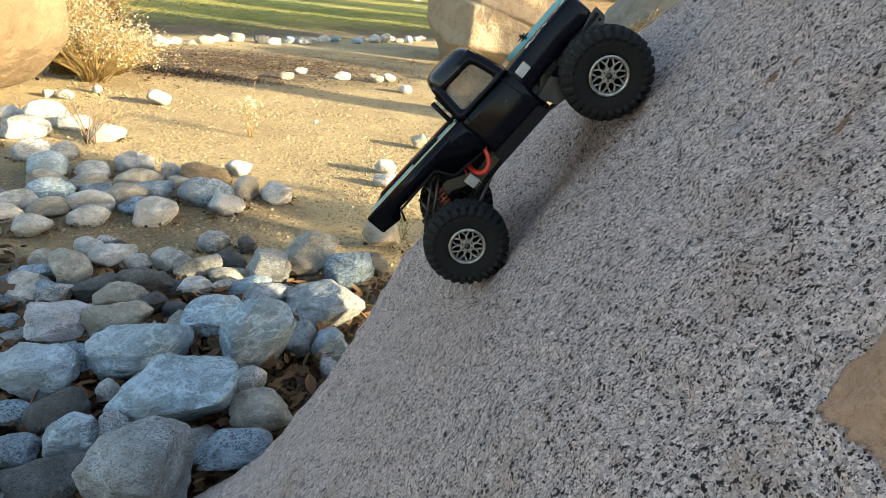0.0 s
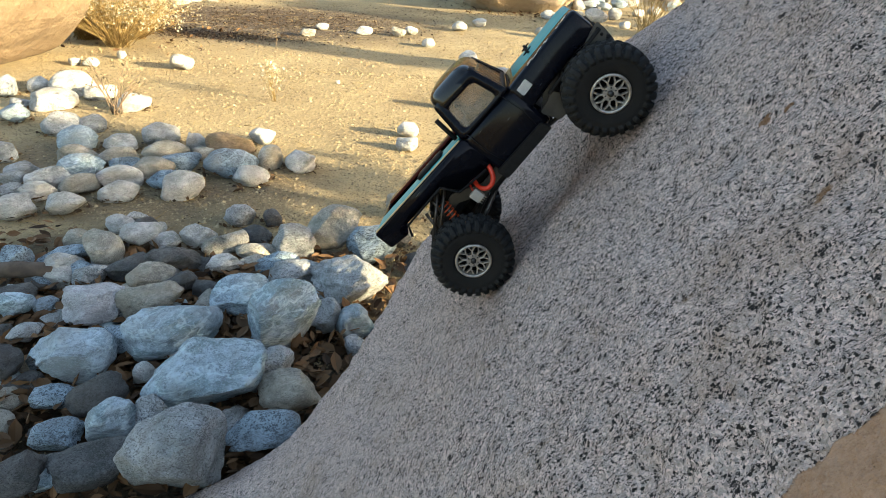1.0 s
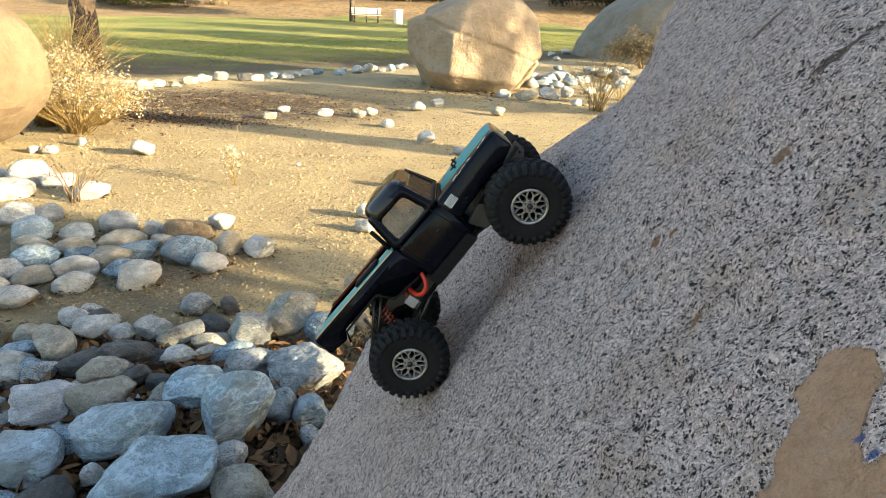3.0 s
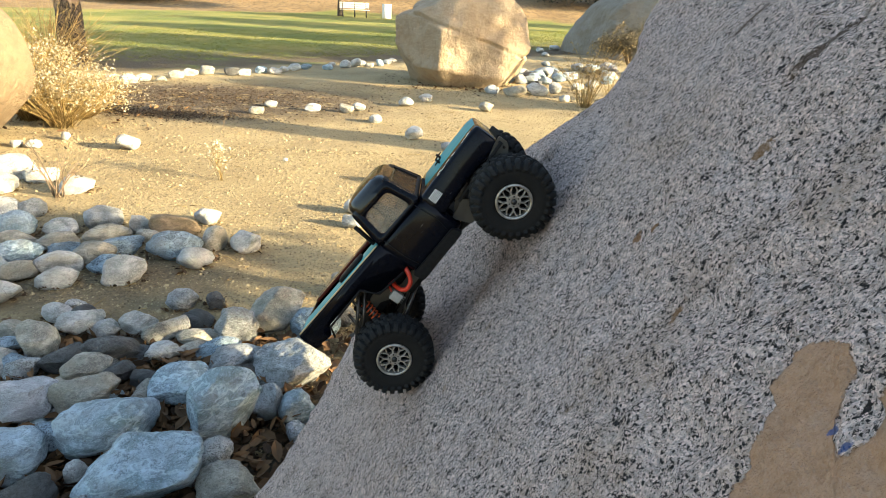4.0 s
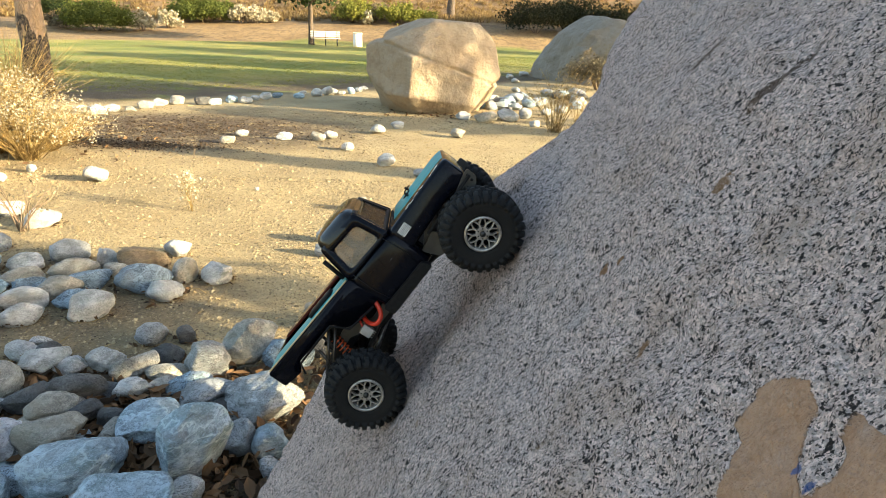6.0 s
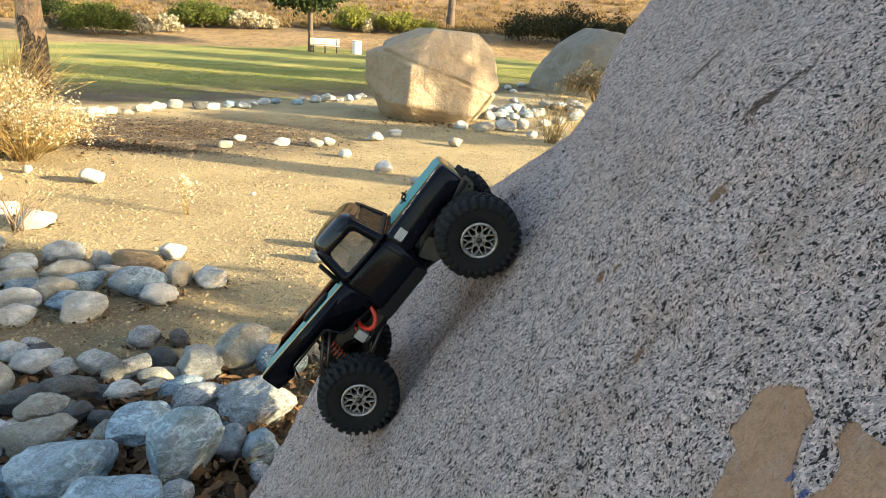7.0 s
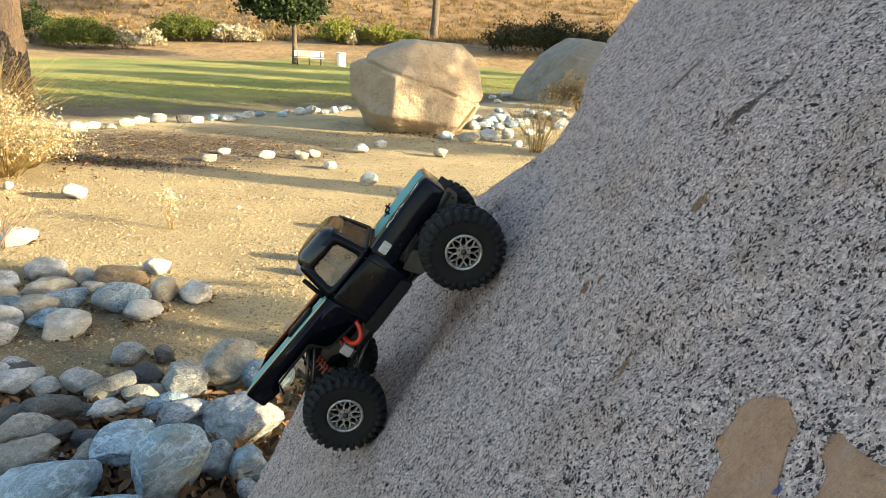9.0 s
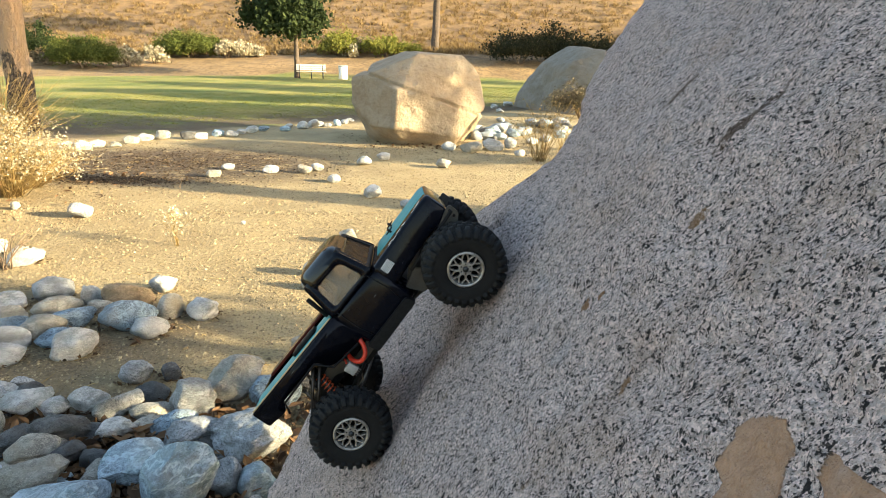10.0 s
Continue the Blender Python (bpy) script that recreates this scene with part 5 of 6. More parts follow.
LEAF_DEAD = leaf_material("dead_leaves", (0.028, 0.015, 0.007), (0.20, 0.112, 0.055), 0.7, 0.05)
TWIG = simple("grey_brown_twigs", (0.16, 0.11, 0.07), 0.85)


def bark():
    """Plates of dark bark, peeled to smooth orange-tan wood higher up in irregular patches."""
    s = Shader("peeling_bark", 0.9)
    at = s.place()
    sep = s.tree.nodes.new("ShaderNodeSeparateXYZ")
    s.set(sep.inputs[0], at)
    bent = s.node("VectorMath", 0, {"operation": "ADD"}, i0=s.stretch(at, (1, 1, 0.4)), i1=s.node("VectorMath", 0, {"operation": "SCALE"}, i0=s.noise(at, 9, 4, out=1), Scale=0.12))
    plates = s.math("MULTIPLY", s.voronoi(bent, 19, 0, "DISTANCE_TO_EDGE"), s.math("ADD", s.math("MULTIPLY", s.noise(at, 14, 5, 0.7), 3.0), -0.6))
    rough_bark = s.mix(s.ramp(plates, 0.0, 0.10), (0.03, 0.021, 0.014), s.mix(s.ramp(s.noise(at, 25, 6, 0.75), 0.38, 0.62), (0.035, 0.025, 0.017), (0.17, 0.125, 0.085)))
    smooth_wood = s.mix(s.ramp(s.noise(s.stretch(at, (1, 1, 0.3)), 8, 4), 0.35, 0.7), (0.38, 0.25, 0.145), (0.29, 0.21, 0.145))
    grade = s.math("ADD", s.math("MULTIPLY", sep.outputs[2], 0.22), s.math("MULTIPLY", s.noise(s.stretch(at, (1, 1, 0.5)), 4.5, 4), 0.9))
    s.colour(s.mix(s.ramp(grade, 0.655, 0.685), rough_bark, smooth_wood))
    s.bump(s.math("ADD", s.ramp(plates, 0.0, 0.15), s.math("MULTIPLY", s.noise(at, 40, 4), 0.4)), 1.0, 0.025)
    return s.mat


BARK = bark()
GREY_BARK = simple("grey_brown_bark", (0.075, 0.055, 0.04), 0.9, vary=0.45, scale=14, bump=0.8)


def scatter_leaves(centres, sizes, rng, long=1.6, up=0.0):
    """Small bent leaves, two triangles each, at the centres: arrays of vertices and faces."""
    n = len(centres)
    a = rng.normal(size=(n, 3))
    a[:, 2] += up
    a /= np.linalg.norm(a, axis=1)[:, None]
    b = np.cross(a, rng.normal(size=(n, 3)))
    b /= np.linalg.norm(b, axis=1)[:, None]
    c = np.cross(a, b)
    s = sizes[:, None]
    tip, base = centres + a * s * long / 2, centres - a * s * long / 2
    left, right = centres + b * s * 0.5 + c * s * 0.18, centres - b * s * 0.5 + c * s * 0.18
    verts = np.stack([base, left, tip, right], 1).reshape(-1, 3)
    k = np.arange(n)[:, None] * 4
    faces = np.concatenate([k + [0, 1, 2], k + [0, 2, 3]])
    return verts, faces


def leaf_mesh(name, verts, faces, material, parent=None, label=""):
    me = bpy.data.meshes.new(name)
    me.from_pydata(verts.tolist(), [], faces.tolist())
    me.materials.append(material)
    me.update()
    ob = new(name, me)
    if parent:
        ob.parent = parent
    if label:
        ob["label"] = label
    return ob


def crown_points(rng, size, clumps, per, spread, floor=-0.5):
    """Leaf centres in clumps spread unevenly through an ellipsoid, thicker towards its skin."""
    out = []
    for _ in range(clumps):
        d = rng.normal(size=3)
        d /= np.linalg.norm(d)
        if d[2] < floor:
            d[2] *= -0.5
        c = d * np.array(size) * rng.uniform(0.45, 0.98)
        out.append(c + rng.normal(size=(per, 3)) * spread * rng.uniform(0.6, 1.3))
    return np.concatenate(out)


def shrub(name, x, y, z, size, material, label, seed, clumps=60, per=40, leaf=0.09, category="shrub", group=""):
    """A woody shrub: a few stems and a ragged crown."""
    rng = np.random.default_rng(seed)
    top = empty(name, pose(x, y, z))
    tagged(top, label, category, group)
    pts = crown_points(rng, size, clumps, per, 0.16 * min(size), -0.2) + [0, 0, size[2] * 0.62]
    pts[:, 2] = np.maximum(pts[:, 2], 0.02)
    leaf_mesh("crown", *scatter_leaves(pts, leaf * rng.uniform(0.6, 1.4, len(pts)), rng), material, top)
    bm = bmesh.new()
    for k in range(5):
        a = k * 1.257 + rng.uniform(0, 0.6)
        add_tube(bm, [(0.05 * math.cos(a), 0.05 * math.sin(a), -0.05), (0.3 * size[0] * math.cos(a), 0.3 * size[1] * math.sin(a), size[2] * 0.6), (0.55 * size[0] * math.cos(a), 0.55 * size[1] * math.sin(a), size[2] * 1.15)], [0.03, 0.02, 0.008], 6)
    part("woody_frame", bm, TWIG, top)
    return top


def tree(name, x, y, height, radius, crown, crown_at, material, bark_material, label, seed, clumps=90, per=50, leaf=0.16, lean=(0.0, 0.0), limbs=7, z=0.0):
    """A tapered trunk with root flare, forked limbs and a crown of leaf clumps round their ends."""
    rng = np.random.default_rng(seed)
    top = empty(name, pose(x, y, z))
    tagged(top, label, "tree")
    bm = bmesh.new()
    steps = 22
    pts, rad = [], []
    for k in range(steps):
        t = k / (steps - 1)
        h = t * height
        pts.append((lean[0] * h + 0.04 * radius * math.sin(3 * h), lean[1] * h + 0.05 * radius * math.cos(2.3 * h), h - 0.15))
        rad.append(radius * (1 - 0.55 * t) * (1 + 0.16 * math.exp(-h / 0.28)))
    add_tube(bm, pts, rad, 28)
    for v in bm.verts:
        axis = Vector((lean[0] * v.co.z, lean[1] * v.co.z, v.co.z))
        d = v.co - axis
        v.co += d * (0.16 * noise.noise(Vector((v.co.x * 7, v.co.y * 7, v.co.z * 2.2))))
    part("trunk", bm, bark_material, top)
    for k in range(limbs):
        t = 0.55 + 0.4 * k / limbs
        i = int(t * (steps - 1))
        a = k * 2.4 + rng.uniform(0, 0.5)
        s = Vector(pts[i])
        e = Vector((crown_at[0] + 0.7 * crown[0] * math.cos(a), crown_at[1] + 0.7 * crown[1] * math.sin(a), crown_at[2] + crown[2] * rng.uniform(-0.3, 0.5)))
        m = s.lerp(e, 0.5) + Vector((0, 0, 0.12 * height * rng.uniform(0.2, 1)))
        part("limb", tube([s, s.lerp(m, 0.6), m, e], [rad[i] * 0.55, rad[i] * 0.42, rad[i] * 0.3, 0.015], 8), bark_material, top)
    leaves = crown_points(rng, crown, clumps, per, 0.13 * min(crown)) + np.array(crown_at)
    leaf_mesh("crown", *scatter_leaves(leaves, leaf * rng.uniform(0.6, 1.4, len(leaves)), rng), material, top)
    return top


# tree by the lawn, seen as a trunk
tree("bare_barked_tree", -6.12, 11.65, 6.5, 0.215, (2.4, 2.4, 1.6), (0.1, 0.0, 6.6), LEAF_DARK, BARK, "tall tree with peeling dark bark and orange wood beneath", 3, 90, 40, 0.14, (0.008, 0.0))
# small round tree by the bench
tree("round_tree", -5.68, 36.5, 3.4, 0.15, (2.10, 1.95, 1.75), (-0.45, 0.0, 2.95), LEAF_DARK, GREY_BARK, "small dense round evergreen tree beside the bench", 5, 170, 70, 0.15, (0.0, 0.0), 6, 0.0)
tree("far_tree", 1.77, 50.0, 9.0, 0.30, (3.0, 3.0, 2.0), (0.3, 0, 9.5), LEAF_DARK, GREY_BARK, "tall dark bare trunk at the foot of the hill", 7, 60, 40, 0.22, (0.03, 0.0), 5, 1.0)
# trees past the boulder; long shadows show the first and the lawn's row
tree("shade_tree", 8.2, 3.75, 8.5, 0.26, (2.6, 2.6, 2.0), (0, 0, 8.2), LEAF_DARK, GREY_BARK, "tree whose long shadow crosses the dirt", 11, 110, 45, 0.22)
# five unseen trees added to throw shade on stones, dirt, boulders and shrubs
tree("shade_tree", 7.1, 0.30, 1.9, 0.05, (1.7, 0.88, 0.56), (0, 0, 2.2), LEAF_DARK, GREY_BARK, "unseen low tree added to dapple the creek stones", 10, 60, 15, 0.10)
tree("shade_tree", 14.0, 5.1, 3.6, 0.12, (1.3, 0.7, 0.8), (0, 0, 3.7), LEAF_DARK, GREY_BARK, "unseen small tree added for a dappled shadow", 12, 40, 30, 0.16)
tree("shade_tree", 13.6, 6.9, 4.6, 0.10, (1.1, 0.75, 0.75), (0, 0, 4.75), LEAF_DARK, GREY_BARK, "unseen thin tree added to dapple the tan boulder", 13, 26, 18, 0.15)
tree("shade_tree", 15.7, 13.9, 3.8, 0.12, (1.7, 1.3, 1.0), (0, 0, 3.8), LEAF_DARK, GREY_BARK, "unseen tree added to shade the grey boulder", 14, 70, 40, 0.18)
tree("shade_tree", 22.0, 40.6, 6.0, 0.25, (4.6, 2.6, 2.4), (0, 0, 5.2), LEAF_DARK, GREY_BARK, "unseen broad tree added to shade the dark shrubs", 15, 120, 60, 0.25)
for k, (tx, ty, hh, cr) in enumerate(((17.0, 5.2, 7.8, 1.7), (18.0, 9.3, 6.5, 1.5), (21.0, 13.0, 7.5, 1.5), (20.0, 18.5, 7.0, 1.7), (22.0, 25.0, 7.5, 1.8), (30.0, 28.0, 8.0, 2.0))):
    tree("shade_tree", tx, ty, hh, 0.22, (cr * 1.2, cr, cr * 1.1), (0, 0, hh * 0.85), LEAF_DARK, GREY_BARK, "park tree throwing long shadows over the lawn", 20 + k, 130, 44, 0.26)

# hedge and flowering shrubs along the bank
for k, (n, x, y, z, size, mat, label, clumps, per) in enumerate((
        ("green_shrub", -18.2, 40.6, 0.10, (2.1, 1.4, 1.05), LEAF_GREEN, "dense clipped-looking green shrub on the bank", 200, 110),
        ("green_shrub", -13.9, 46.2, 0.85, (2.1, 1.4, 1.05), LEAF_GREEN, "broad green shrub with yellowish top", 180, 100),
        ("yellow_shrub", -15.5, 46.8, 0.85, (1.4, 1.2, 0.9), LEAF_YELLOW, "yellow-green shrub behind pale flowers", 60, 45),
        ("yellow_shrub", -4.6, 47.0, 1.30, (1.5, 1.3, 1.1), LEAF_YELLOW, "yellow-green shrub behind the round tree", 80, 45),
        ("yellow_shrub", -1.2, 46.5, 1.40, (2.0, 1.3, 0.85), LEAF_YELLOW, "low yellow-green shrub behind the tan boulder", 90, 45),
        ("dark_shrub", 7.0, 44.6, 1.15, (2.5, 1.5, 1.30), LEAF_SHADY, "dark green shrub in shade on the bank", 120, 50),
        ("dark_shrub", 11.0, 44.9, 1.15, (2.9, 1.5, 1.35), LEAF_SHADY, "wide dark green shrub in shade", 120, 50),
        ("dark_shrub", 9.0, 45.6, 1.30, (1.1, 1.0, 1.7), LEAF_SHADY, "upright dark green shrub in shade", 60, 40),
        ("dark_shrub", -21.8, 42.5, 0.30, (1.2, 1.0, 1.6), LEAF_DARK, "dark shrub behind the peeling tree", 60, 40),
        ("brown_shrub", -20.6, 41.5, 0.15, (1.0, 0.9, 0.55), LEAF_BRUSH, "low brown dry shrub", 45, 40),
        ("brown_shrub", -3.2, 47.6, 1.4, (1.2, 1.0, 0.8), LEAF_BRUSH, "dry brown shrub on the bank", 45, 40))):
    shrub(n, x, y, z * 0.72, size, mat, label, 40 + k, clumps, per, 0.065 if mat == LEAF_GREEN else 0.09)
for k, (x, y, z, r) in enumerate(((-16.0, 41.2, 0.22, 0.85), (-15.1, 43.0, 0.45, 0.75), (-11.6, 46.0, 1.0, 0.9), (-10.7, 46.3, 1.05, 0.8), (-3.8, 46.2, 1.35, 0.55), (-9.9, 46.6, 1.1, 0.6))):
    shrub("white_flowering_shrub", x, y, z * 0.72, (r, r * 0.9, r * 0.9), LEAF_PALE, "rounded shrub covered in whitish flower heads", 60 + k, 40, 32, 0.10)
shrub("brown_brush", 4.2, 16.1, 0.0, (0.85, 0.5, 0.55), LEAF_BRUSH, "grey-brown dry brush in front of the boulder", 75, 90, 90, 0.028)


def stalk_plant(name, x, y, height, spread, count, seed, label, material, heads=None, head_size=0.012, thick=0.0022, straight=0.35, per_head=5):
    """Thin branching stalks from one root, with small flower heads or dry leaves on their ends."""
    rng = np.random.default_rng(seed)
    top = empty(name, pose(x, y, 0))
    tagged(top, label, "weed")
    bm = bmesh.new()
    ends = []
    for _ in range(count):
        a, s = rng.uniform(0, 2 * math.pi), rng.uniform(0.15, 1) * spread
        h = height * rng.uniform(0.55, 1.0)
        p1 = Vector((s * straight * math.cos(a), s * straight * math.sin(a), h * 0.55))
        p2 = Vector((s * math.cos(a), s * math.sin(a), h * rng.uniform(0.85, 1.05)))
        root = Vector((rng.normal() * spread * 0.08, rng.normal() * spread * 0.08, -0.01))
        add_tube(bm, [root, root.lerp(p1, 0.55), p1, p2], [thick, thick * 0.9, thick * 0.7, thick * 0.4], 4)
        ends.append(p2)
        for _ in range(2):
            q = p1.lerp(p2, rng.uniform(0.0, 0.6))
            e = q + Vector((rng.normal() * 0.25 * spread, rng.normal() * 0.25 * spread, rng.uniform(0.05, 0.3) * h))
            add_tube(bm, [q, e], [thick * 0.6, thick * 0.3], 4)
            ends.append(e)
    tagged(part("stem_clump", bm, material, top), kind="stuff")
    if heads:
        pts = np.repeat(np.array([tuple(e) for e in ends]), per_head, 0)
        pts = pts + rng.normal(size=pts.shape) * head_size * 1.4
        leaf_mesh("blossom", *scatter_leaves(pts, head_size * rng.uniform(0.6, 1.4, len(pts)), rng), heads, top)["kind"] = "stuff"
    return top


stalk_plant("flowering_brush", -3.95, 6.75, 0.80, 0.72, 230, 81, "straw-coloured brush full of pale dried flowers", LEAF_STRAW, LEAF_PALE, 0.014, 0.0032, 0.6, 5)
stalk_plant("flowering_brush", -3.50, 6.45, 0.60, 0.60, 190, 82, "lower part of the straw brush with pale flowers", LEAF_STRAW, LEAF_PALE, 0.014, 0.003, 0.7, 6)
stalk_plant("flowering_brush", -3.55, 6.85, 0.42, 0.62, 120, 90, "low straggling end of the straw brush", LEAF_STRAW, LEAF_PALE, 0.014, 0.0028, 0.8, 6)
stalk_plant("dry_grass", -4.2, 7.6, 1.15, 0.85, 150, 83, "tall arching dry yellow grass behind the brush", LEAF_STRAW, None, 0.01, 0.003, 0.3)
stalk_plant("dry_weed", -1.481, 4.875, 0.28, 0.13, 16, 84, "small dry weed with pale seed heads", LEAF_STRAW, LEAF_PALE, 0.014, 0.0016, 0.4, 4)
stalk_plant("dry_twig", -1.97, 6.46, 0.22, 0.05, 3, 85, "single thin dry twig standing in dirt", TWIG, None, 0.01, 0.0018)
stalk_plant("twig_plant", -2.335, 4.25, 0.34, 0.24, 11, 86, "bare grey twiggy plant by the stones", TWIG, LEAF_BRUSH, 0.014, 0.004, 0.45, 2)
stalk_plant("dry_bush", 1.93, 9.2, 0.92, 0.60, 44, 87, "pale dry straw bush with stiff upright stalks", LEAF_STRAW, LEAF_STRAW, 0.016, 0.004, 0.5, 2)
stalk_plant("dry_bush", 2.5, 10.4, 0.45, 0.35, 26, 88, "thin dry straw stalks near the stones", LEAF_STRAW, None, 0.016, 0.003, 0.5)
stalk_plant("dry_weed", -0.17, 3.12, 0.22, 0.09, 8, 89, "few dry green-brown stalks by the rock", LEAF_YELLOW, None, 0.012, 0.0014, 0.4)


# ---- bench and bin ----
def build_bench(m):
    top = empty("park_bench", m)
    tagged(top, "pale weathered park bench on the lawn's far edge", "bench")
    wood = simple("weathered_bench_wood", (0.50, 0.46, 0.40), 0.8, vary=0.2, scale=12)
    for k in range(3):
        part("seat_slat", box(-0.95, 0.95, -0.22 + 0.15 * k, -0.09 + 0.15 * k, 0.43, 0.47, bevel=0.006), wood, top)
    for k in range(3):
        part("back_slat", box(-0.95, 0.95, 0.24 + 0.02 * k, 0.27 + 0.02 * k, 0.52 + 0.13 * k, 0.63 + 0.13 * k, bevel=0.006), wood, top)
    for x in (-0.75, 0.0, 0.75):
        bm = tube([(x, -0.18, 0), (x, -0.16, 0.42), (x, 0.22, 0.43), (x, 0.30, 0.88)], 0.025, 8)
        add_tube(bm, [(x, 0.24, 0), (x, 0.22, 0.43)], 0.025, 8)
        part("leg", bm, DARK_STEEL, top)
    return top


def build_bin(m):
    top = empty("litter_bin", m)
    tagged(top, "white cylindrical litter bin standing on grass", "bin")
    white = simple("dull_white_paint", (0.62, 0.60, 0.56), 0.6, vary=0.12, scale=8)
    part("drum", lathe([(0.0, 0.0), (0.29, 0.0), (0.30, 0.04), (0.30, 0.80), (0.28, 0.80), (0.27, 0.06), (0.0, 0.06)], 28), white, top).rotation_euler = (radians(90), 0, 0)
    rim = lathe([(0.27, 0.80), (0.315, 0.80), (0.315, 0.86), (0.27, 0.86)], 28)
    part("rim", rim, white, top).rotation_euler = (radians(90), 0, 0)
    return top


build_bench(pose(-4.85, 35.8, 0.0, 0, 0, 12) @ Matrix.Diagonal((0.77, 0.77, 0.77, 1)))
build_bin(pose(-3.27, 35.9, 0.0) @ Matrix.Diagonal((0.76, 0.76, 0.78, 1)))


# ---- litter, gravel and tufts ----
def bed_floor(rng, n, x0, x1, y0, y1):
    return np.stack([rng.uniform(x0, x1, n), rng.uniform(y0, y1, n)], 1)


def creek_spots(rng, n):
    """Spots along the creek bed, fading out at its sides."""
    y = rng.normal(1.75, 0.48, n)
    return np.column_stack([rng.normal(-0.85, 0.62, n), np.where(y > 2.5, 5.0 - y - 0.2 * rng.random(n), y)])


def curled_leaves(name, spots, z, low, high, material, label, seed, flat=0.45):
    """Flat-lying, curled scraps of leaf."""
    pts = np.column_stack([spots, z])
    rng = np.random.default_rng(seed)
    n = len(pts)
    a = rng.normal(size=(n, 3)) * [1, 1, flat]
    a /= np.linalg.norm(a, axis=1)[:, None]
    up = rng.normal(size=(n, 3)) * 0.55 + [0, 0, 1]
    b = np.cross(up, a)
    b /= np.linalg.norm(b, axis=1)[:, None]
    c = np.cross(a, b)
    s = rng.uniform(low, high, n)[:, None]
    rows = []
    for u, v, w in ((-0.9, 0, 0.1), (-0.3, 0.42, 0.22), (0.35, 0.38, 0.20), (0.95, 0, 0.12), (0.35, -0.38, 0.20), (-0.3, -0.42, 0.22), (0.0, 0, 0.0)):
        rows.append(pts + a * s * u + b * s * v + c * s * w)
    verts = np.stack(rows, 1).reshape(-1, 3)
    k = np.arange(n)[:, None] * 7
    faces = np.concatenate([k + f for f in ([0, 6, 1], [1, 6, 2], [2, 6, 3], [3, 6, 4], [4, 6, 5], [5, 6, 0])])
    return tagged(leaf_mesh(name, verts, faces, material), label, "leaves", kind="stuff")


def build_leaf_litter():
    rng = np.random.default_rng(7)
    spots = np.concatenate([creek_spots(rng, 4300), bed_floor(rng, 60, -2.0, -1.0, 3.1, 3.6), bed_floor(rng, 90, -4.4, -2.2, 6.0, 8.0), bed_floor(rng, 160, -0.4, 1.6, 10.2, 10.9)])
    z = np.where(spots[:, 1] < 3.0, rng.uniform(0.008, 0.075, len(spots)), rng.uniform(0.006, 0.03, len(spots)))
    curled_leaves("leaf_litter", spots, z, 0.012, 0.042, LEAF_DEAD, "curled dead brown leaves between the cobbles", 8)
    # scraps of leaf caught round the foot of each stone
    nook = []
    for sx, sy, wide, deep, turn in STONE_SPOTS:
        for _ in range(22):
            a, r = rng.uniform(0, 2 * math.pi), rng.uniform(0.42, 0.62)
            u, v = wide * r * math.cos(a), deep * r * math.sin(a)
            c, n = math.cos(radians(turn)), math.sin(radians(turn))
            nook.append((sx + u * c - v * n, sy + u * n + v * c))
    nook = np.array(nook)
    curled_leaves("leaf_scraps", nook, rng.uniform(0.004, 0.022, len(nook)), 0.006, 0.020, LEAF_SCRAP, "dark dead leaf scraps caught round the stones", 21, 0.25)
    # dark bark chips by the brush, and fine dark crumbs strewn over the dirt
    for name, chips, low, high, label, seed in (
            ("mulch", np.concatenate([np.column_stack([rng.normal(-2.9, 1.0, 4800), rng.normal(8.6, 0.62, 4800)]), np.column_stack([rng.normal(-3.0, 0.6, 1900), rng.normal(7.3, 0.15, 1900)]), bed_floor(rng, 900, -1.0, 2.6, 9.6, 12.0)]),
             0.005, 0.021, "dark bark chips strewn on the dirt", 18),
            ("crumbs", np.concatenate([bed_floor(rng, 5200, -3.6, 1.0, 2.4, 7.0), creek_spots(rng, 1500)]), 0.002, 0.007, "fine dark crumbs strewn on the dirt", 19)):
        ground = np.array([ground_height(px, py) for px, py in chips]) + 0.004
        curled_leaves(name, chips, ground, low, high, LEAF_CHIP, label, seed, 0.3)


LEAF_SCRAP = leaf_material("dark_leaf_scraps", (0.018, 0.011, 0.006), (0.15, 0.088, 0.042), 0.8, 0.04)
LEAF_CHIP = leaf_material("dark_bark_chips", (0.018, 0.011, 0.007), (0.12, 0.08, 0.048), 0.85, 0.03)


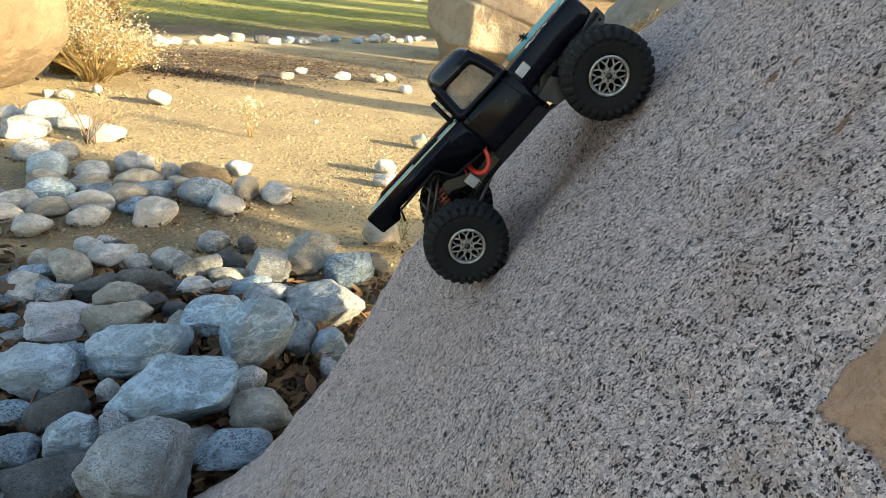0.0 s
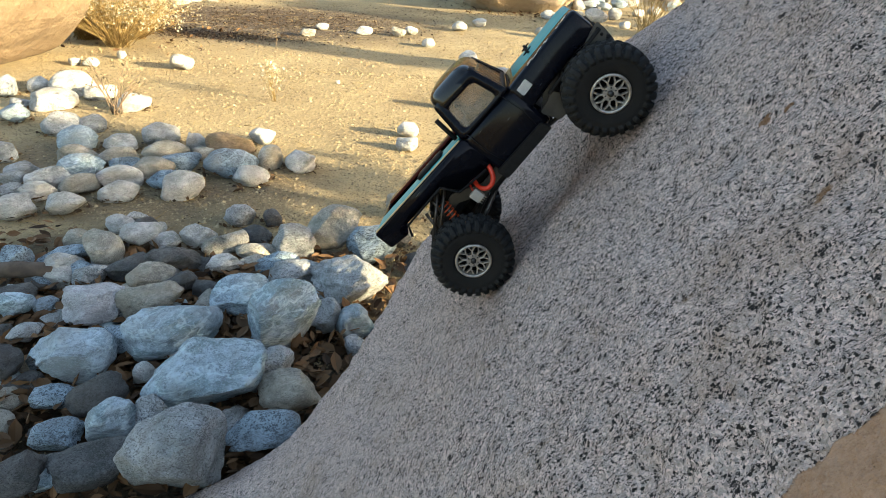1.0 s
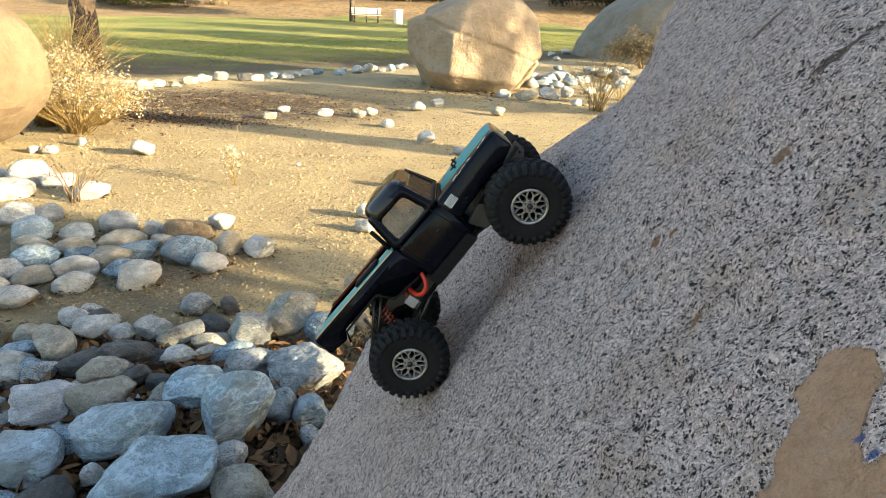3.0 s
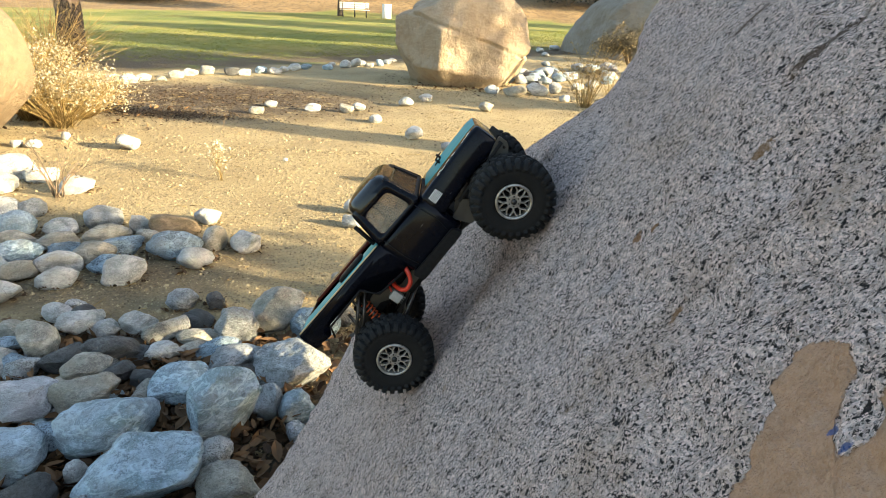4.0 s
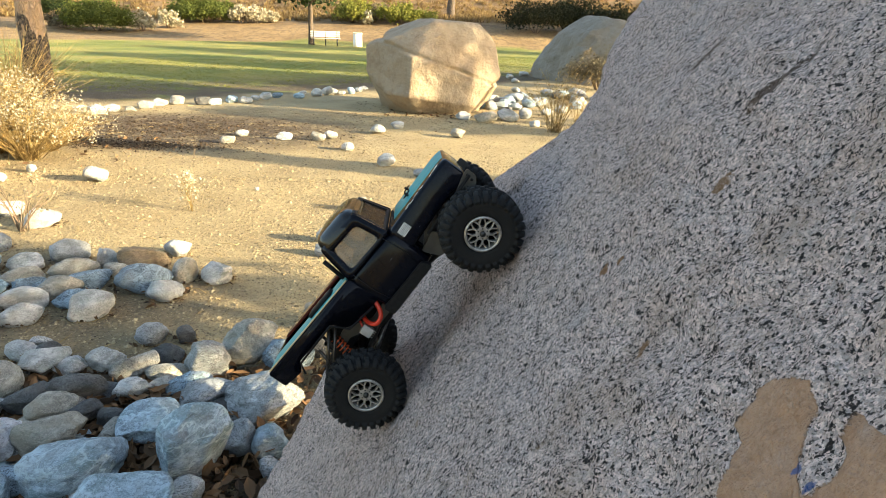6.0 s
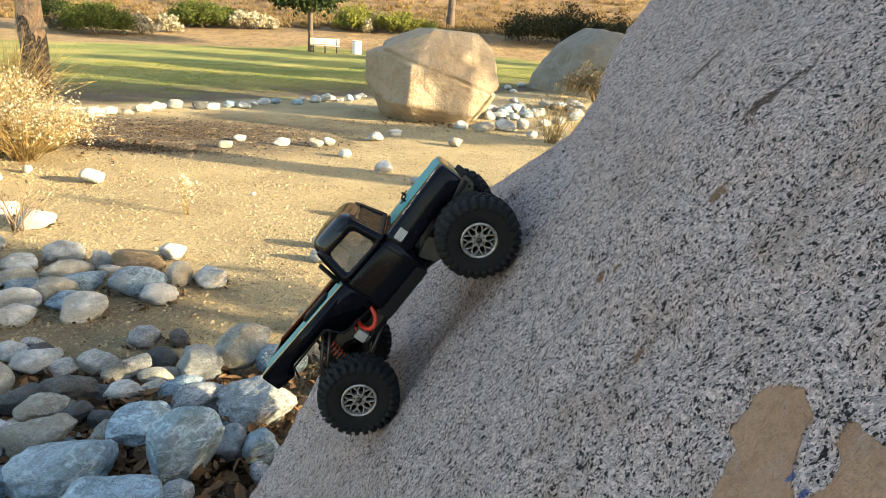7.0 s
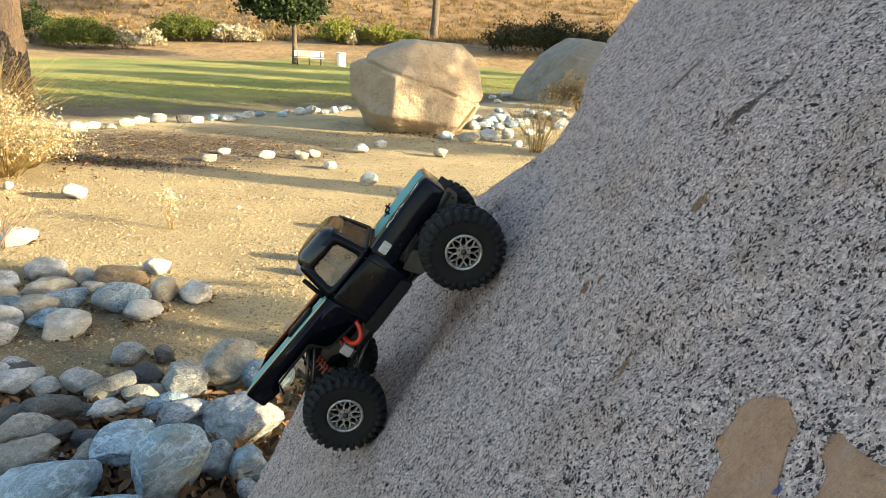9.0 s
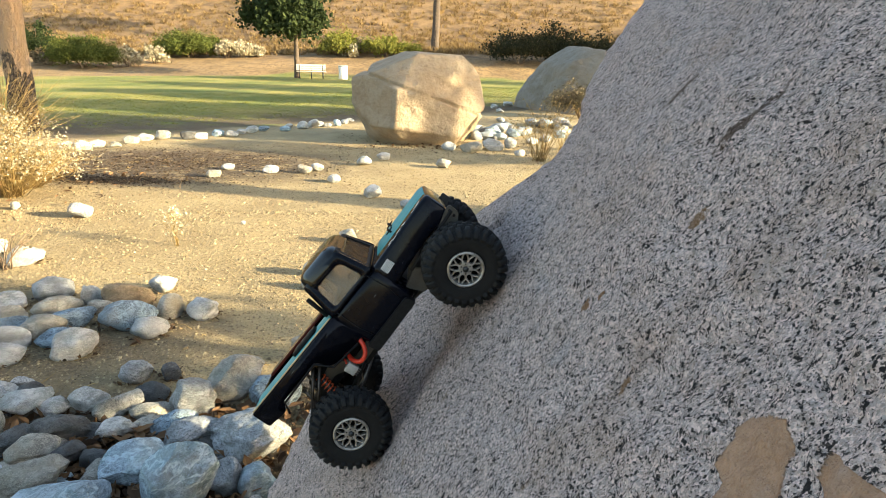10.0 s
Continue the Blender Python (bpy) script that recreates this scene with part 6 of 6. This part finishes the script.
def build_gravel():
    """Loose crumbs and pebbles on the dirt, thicker near by."""
    rng = np.random.default_rng(9)
    spots = np.concatenate([bed_floor(rng, 70000, -3.4, 0.8, 2.5, 6.0), bed_floor(rng, 52000, -5.0, 2.8, 5.6, 10.5), creek_spots(rng, 5000)])
    thin = 0.10 * (spots[:, 0] + 2.9) ** 2 + 0.26 * (spots[:, 1] - 8.5) ** 2
    spots = spots[rng.random(len(spots)) < np.clip(thin, 0.1, 1.0)]
    n = len(spots)
    s = 0.0033 * (1 + rng.pareto(3.0, n))
    s = np.minimum(s, 0.016) * np.where(spots[:, 1] > 5.8, 1.2, 1.0)
    base = np.array([(1, 0, 0), (0.2, 0.95, 0), (-0.9, 0.3, 0), (-0.2, -1, 0), (0.1, 0.05, 0.8), (0.5, -0.5, 0.45)])
    turn = rng.uniform(0, 2 * math.pi, n)
    co, si = np.cos(turn), np.sin(turn)
    stretch = rng.uniform(0.6, 1.2, (n, 3))
    v = base[None] * stretch[:, None] * s[:, None, None]
    x = v[..., 0] * co[:, None] - v[..., 1] * si[:, None] + spots[:, None, 0]
    y = v[..., 0] * si[:, None] + v[..., 1] * co[:, None] + spots[:, None, 1]
    ground = np.array([ground_height(px, py) for px, py in spots])
    z = v[..., 2] + ground[:, None] - s[:, None] * 0.1
    verts = np.stack([x, y, z], -1).reshape(-1, 3)
    k = np.arange(n)[:, None] * 6
    faces = np.concatenate([k + f for f in ([0, 1, 4], [1, 2, 4], [2, 3, 4], [3, 5, 4], [0, 4, 5], [3, 0, 5])])
    s2 = Shader("gravel_crumbs", 0.9)
    rnd = s2.node("NewGeometry", 8)
    s2.colour(s2.mix(s2.ramp(rnd, 0.6, 1.0), s2.mix(rnd, (0.12, 0.085, 0.045), (0.31, 0.24, 0.13)), (0.37, 0.295, 0.17)))
    return tagged(leaf_mesh("gravel", verts, faces, s2.mat), "loose sandy crumbs and pebbles on the dirt", "gravel", kind="stuff")


def build_twigs():
    rng = np.random.default_rng(12)
    bm = bmesh.new()
    for _ in range(160):
        x, y = rng.uniform(-3.4, 0.6), rng.uniform(2.4, 9.0)
        a, l = rng.uniform(0, 6.28), rng.uniform(0.03, 0.13)
        z = ground_height(x, y) + 0.006
        add_tube(bm, [(x, y, z), (x + l * 0.5 * math.cos(a), y + l * 0.5 * math.sin(a), z + 0.008), (x + l * math.cos(a + 0.2), y + l * math.sin(a + 0.2), z)], [0.002, 0.0016, 0.001], 4)
    return tagged(link_mesh("fallen_twigs", bm, LEAF_STRAW), "short dry twigs lying on the dirt", "twigs", kind="stuff")


def build_tufts(name, spots, height, spread, blades, material, label, seed, thick):
    """Tufts of upright blades."""
    rng = np.random.default_rng(seed)
    n = len(spots)
    ground = np.array([ground_height(px, py) for px, py in spots])
    roots = np.column_stack([spots, ground])
    roots = np.repeat(roots, blades, 0) + np.column_stack([rng.normal(size=(n * blades, 2)) * spread * 0.4, np.zeros(n * blades)])
    m = len(roots)
    h = height * rng.uniform(0.4, 1.1, m)
    lean = rng.normal(size=(m, 2)) * spread * 0.8
    a = rng.uniform(0, 6.28, m)
    w = np.column_stack([np.cos(a), np.sin(a), np.zeros(m)]) * thick
    tips = roots + np.column_stack([lean, h])
    mids = roots + np.column_stack([lean * 0.35, h * 0.6])
    verts = np.stack([roots - w, roots + w, mids + w * 0.8, mids - w * 0.8, tips], 1).reshape(-1, 3)
    k = np.arange(m)[:, None] * 5
    faces = np.concatenate([k + f for f in ([0, 1, 2], [0, 2, 3], [3, 2, 4])])
    return tagged(leaf_mesh(name, verts, faces, material), label, "grass", kind="stuff")


def hillside():
    rng = np.random.default_rng(15)
    y = 47.5 + 54 * rng.random(9000) ** 1.4
    x = rng.uniform(-0.75, 0.6, 9000) * y
    build_tufts("hillside_grass", np.column_stack([x, y]), 0.34, 0.34, 10, LEAF_HILL, "dry tawny grass and scrub covering the hillside", 16, 0.03)
    x, y = rng.uniform(-9, 7, 9000), rng.uniform(0, 1, 9000)
    edge = np.maximum(0.95 * x + 14.6, 0.35 * x + 11.9)
    build_tufts("lawn_grass", np.column_stack([x, edge + 2.2 + 10 * y]), 0.024, 0.05, 4, LEAF_LAWN, "short mown green grass thinning at its edge", 17, 0.006)


LEAF_HILL = leaf_material("tawny_grass", (0.13, 0.08, 0.032), (0.28, 0.19, 0.082), 0.85)
LEAF_LAWN = leaf_material("lawn_blades", (0.12, 0.135, 0.022), (0.22, 0.21, 0.045), 0.7)
build_leaf_litter()
build_gravel()
build_twigs()
hillside()


def build_log():
    bm = tube([(-1.60, 2.06, 0.075), (-1.52, 2.075, 0.082), (-1.44, 2.085, 0.080), (-1.385, 2.09, 0.078)], [0.028, 0.030, 0.031, 0.029], 16)
    for v in bm.verts:
        v.co += Vector((0, 0, 1)) * 0.006 * noise.noise(v.co * 40)
    log = link_mesh("broken_branch", bm, GREY_BARK)
    return tagged(log, "short broken dead branch lying on the cobbles", "branch")


build_log()


# stones heaped between the two large boulders
HEAP = random.Random(77)
for k in range(34):
    size = HEAP.uniform(0.10, 0.26)
    hx = HEAP.uniform(1.25, 3.6)
    creek_stone(HEAP.choice("gkbtgd"), hx, 11.6 + (hx - 1.25) * 0.9 + HEAP.uniform(-0.5, 1.3), size * 0.28, size * HEAP.uniform(1.0, 1.5), size, size * 0.75, HEAP.uniform(0, 180), HEAP.uniform(-15, 15), "line")
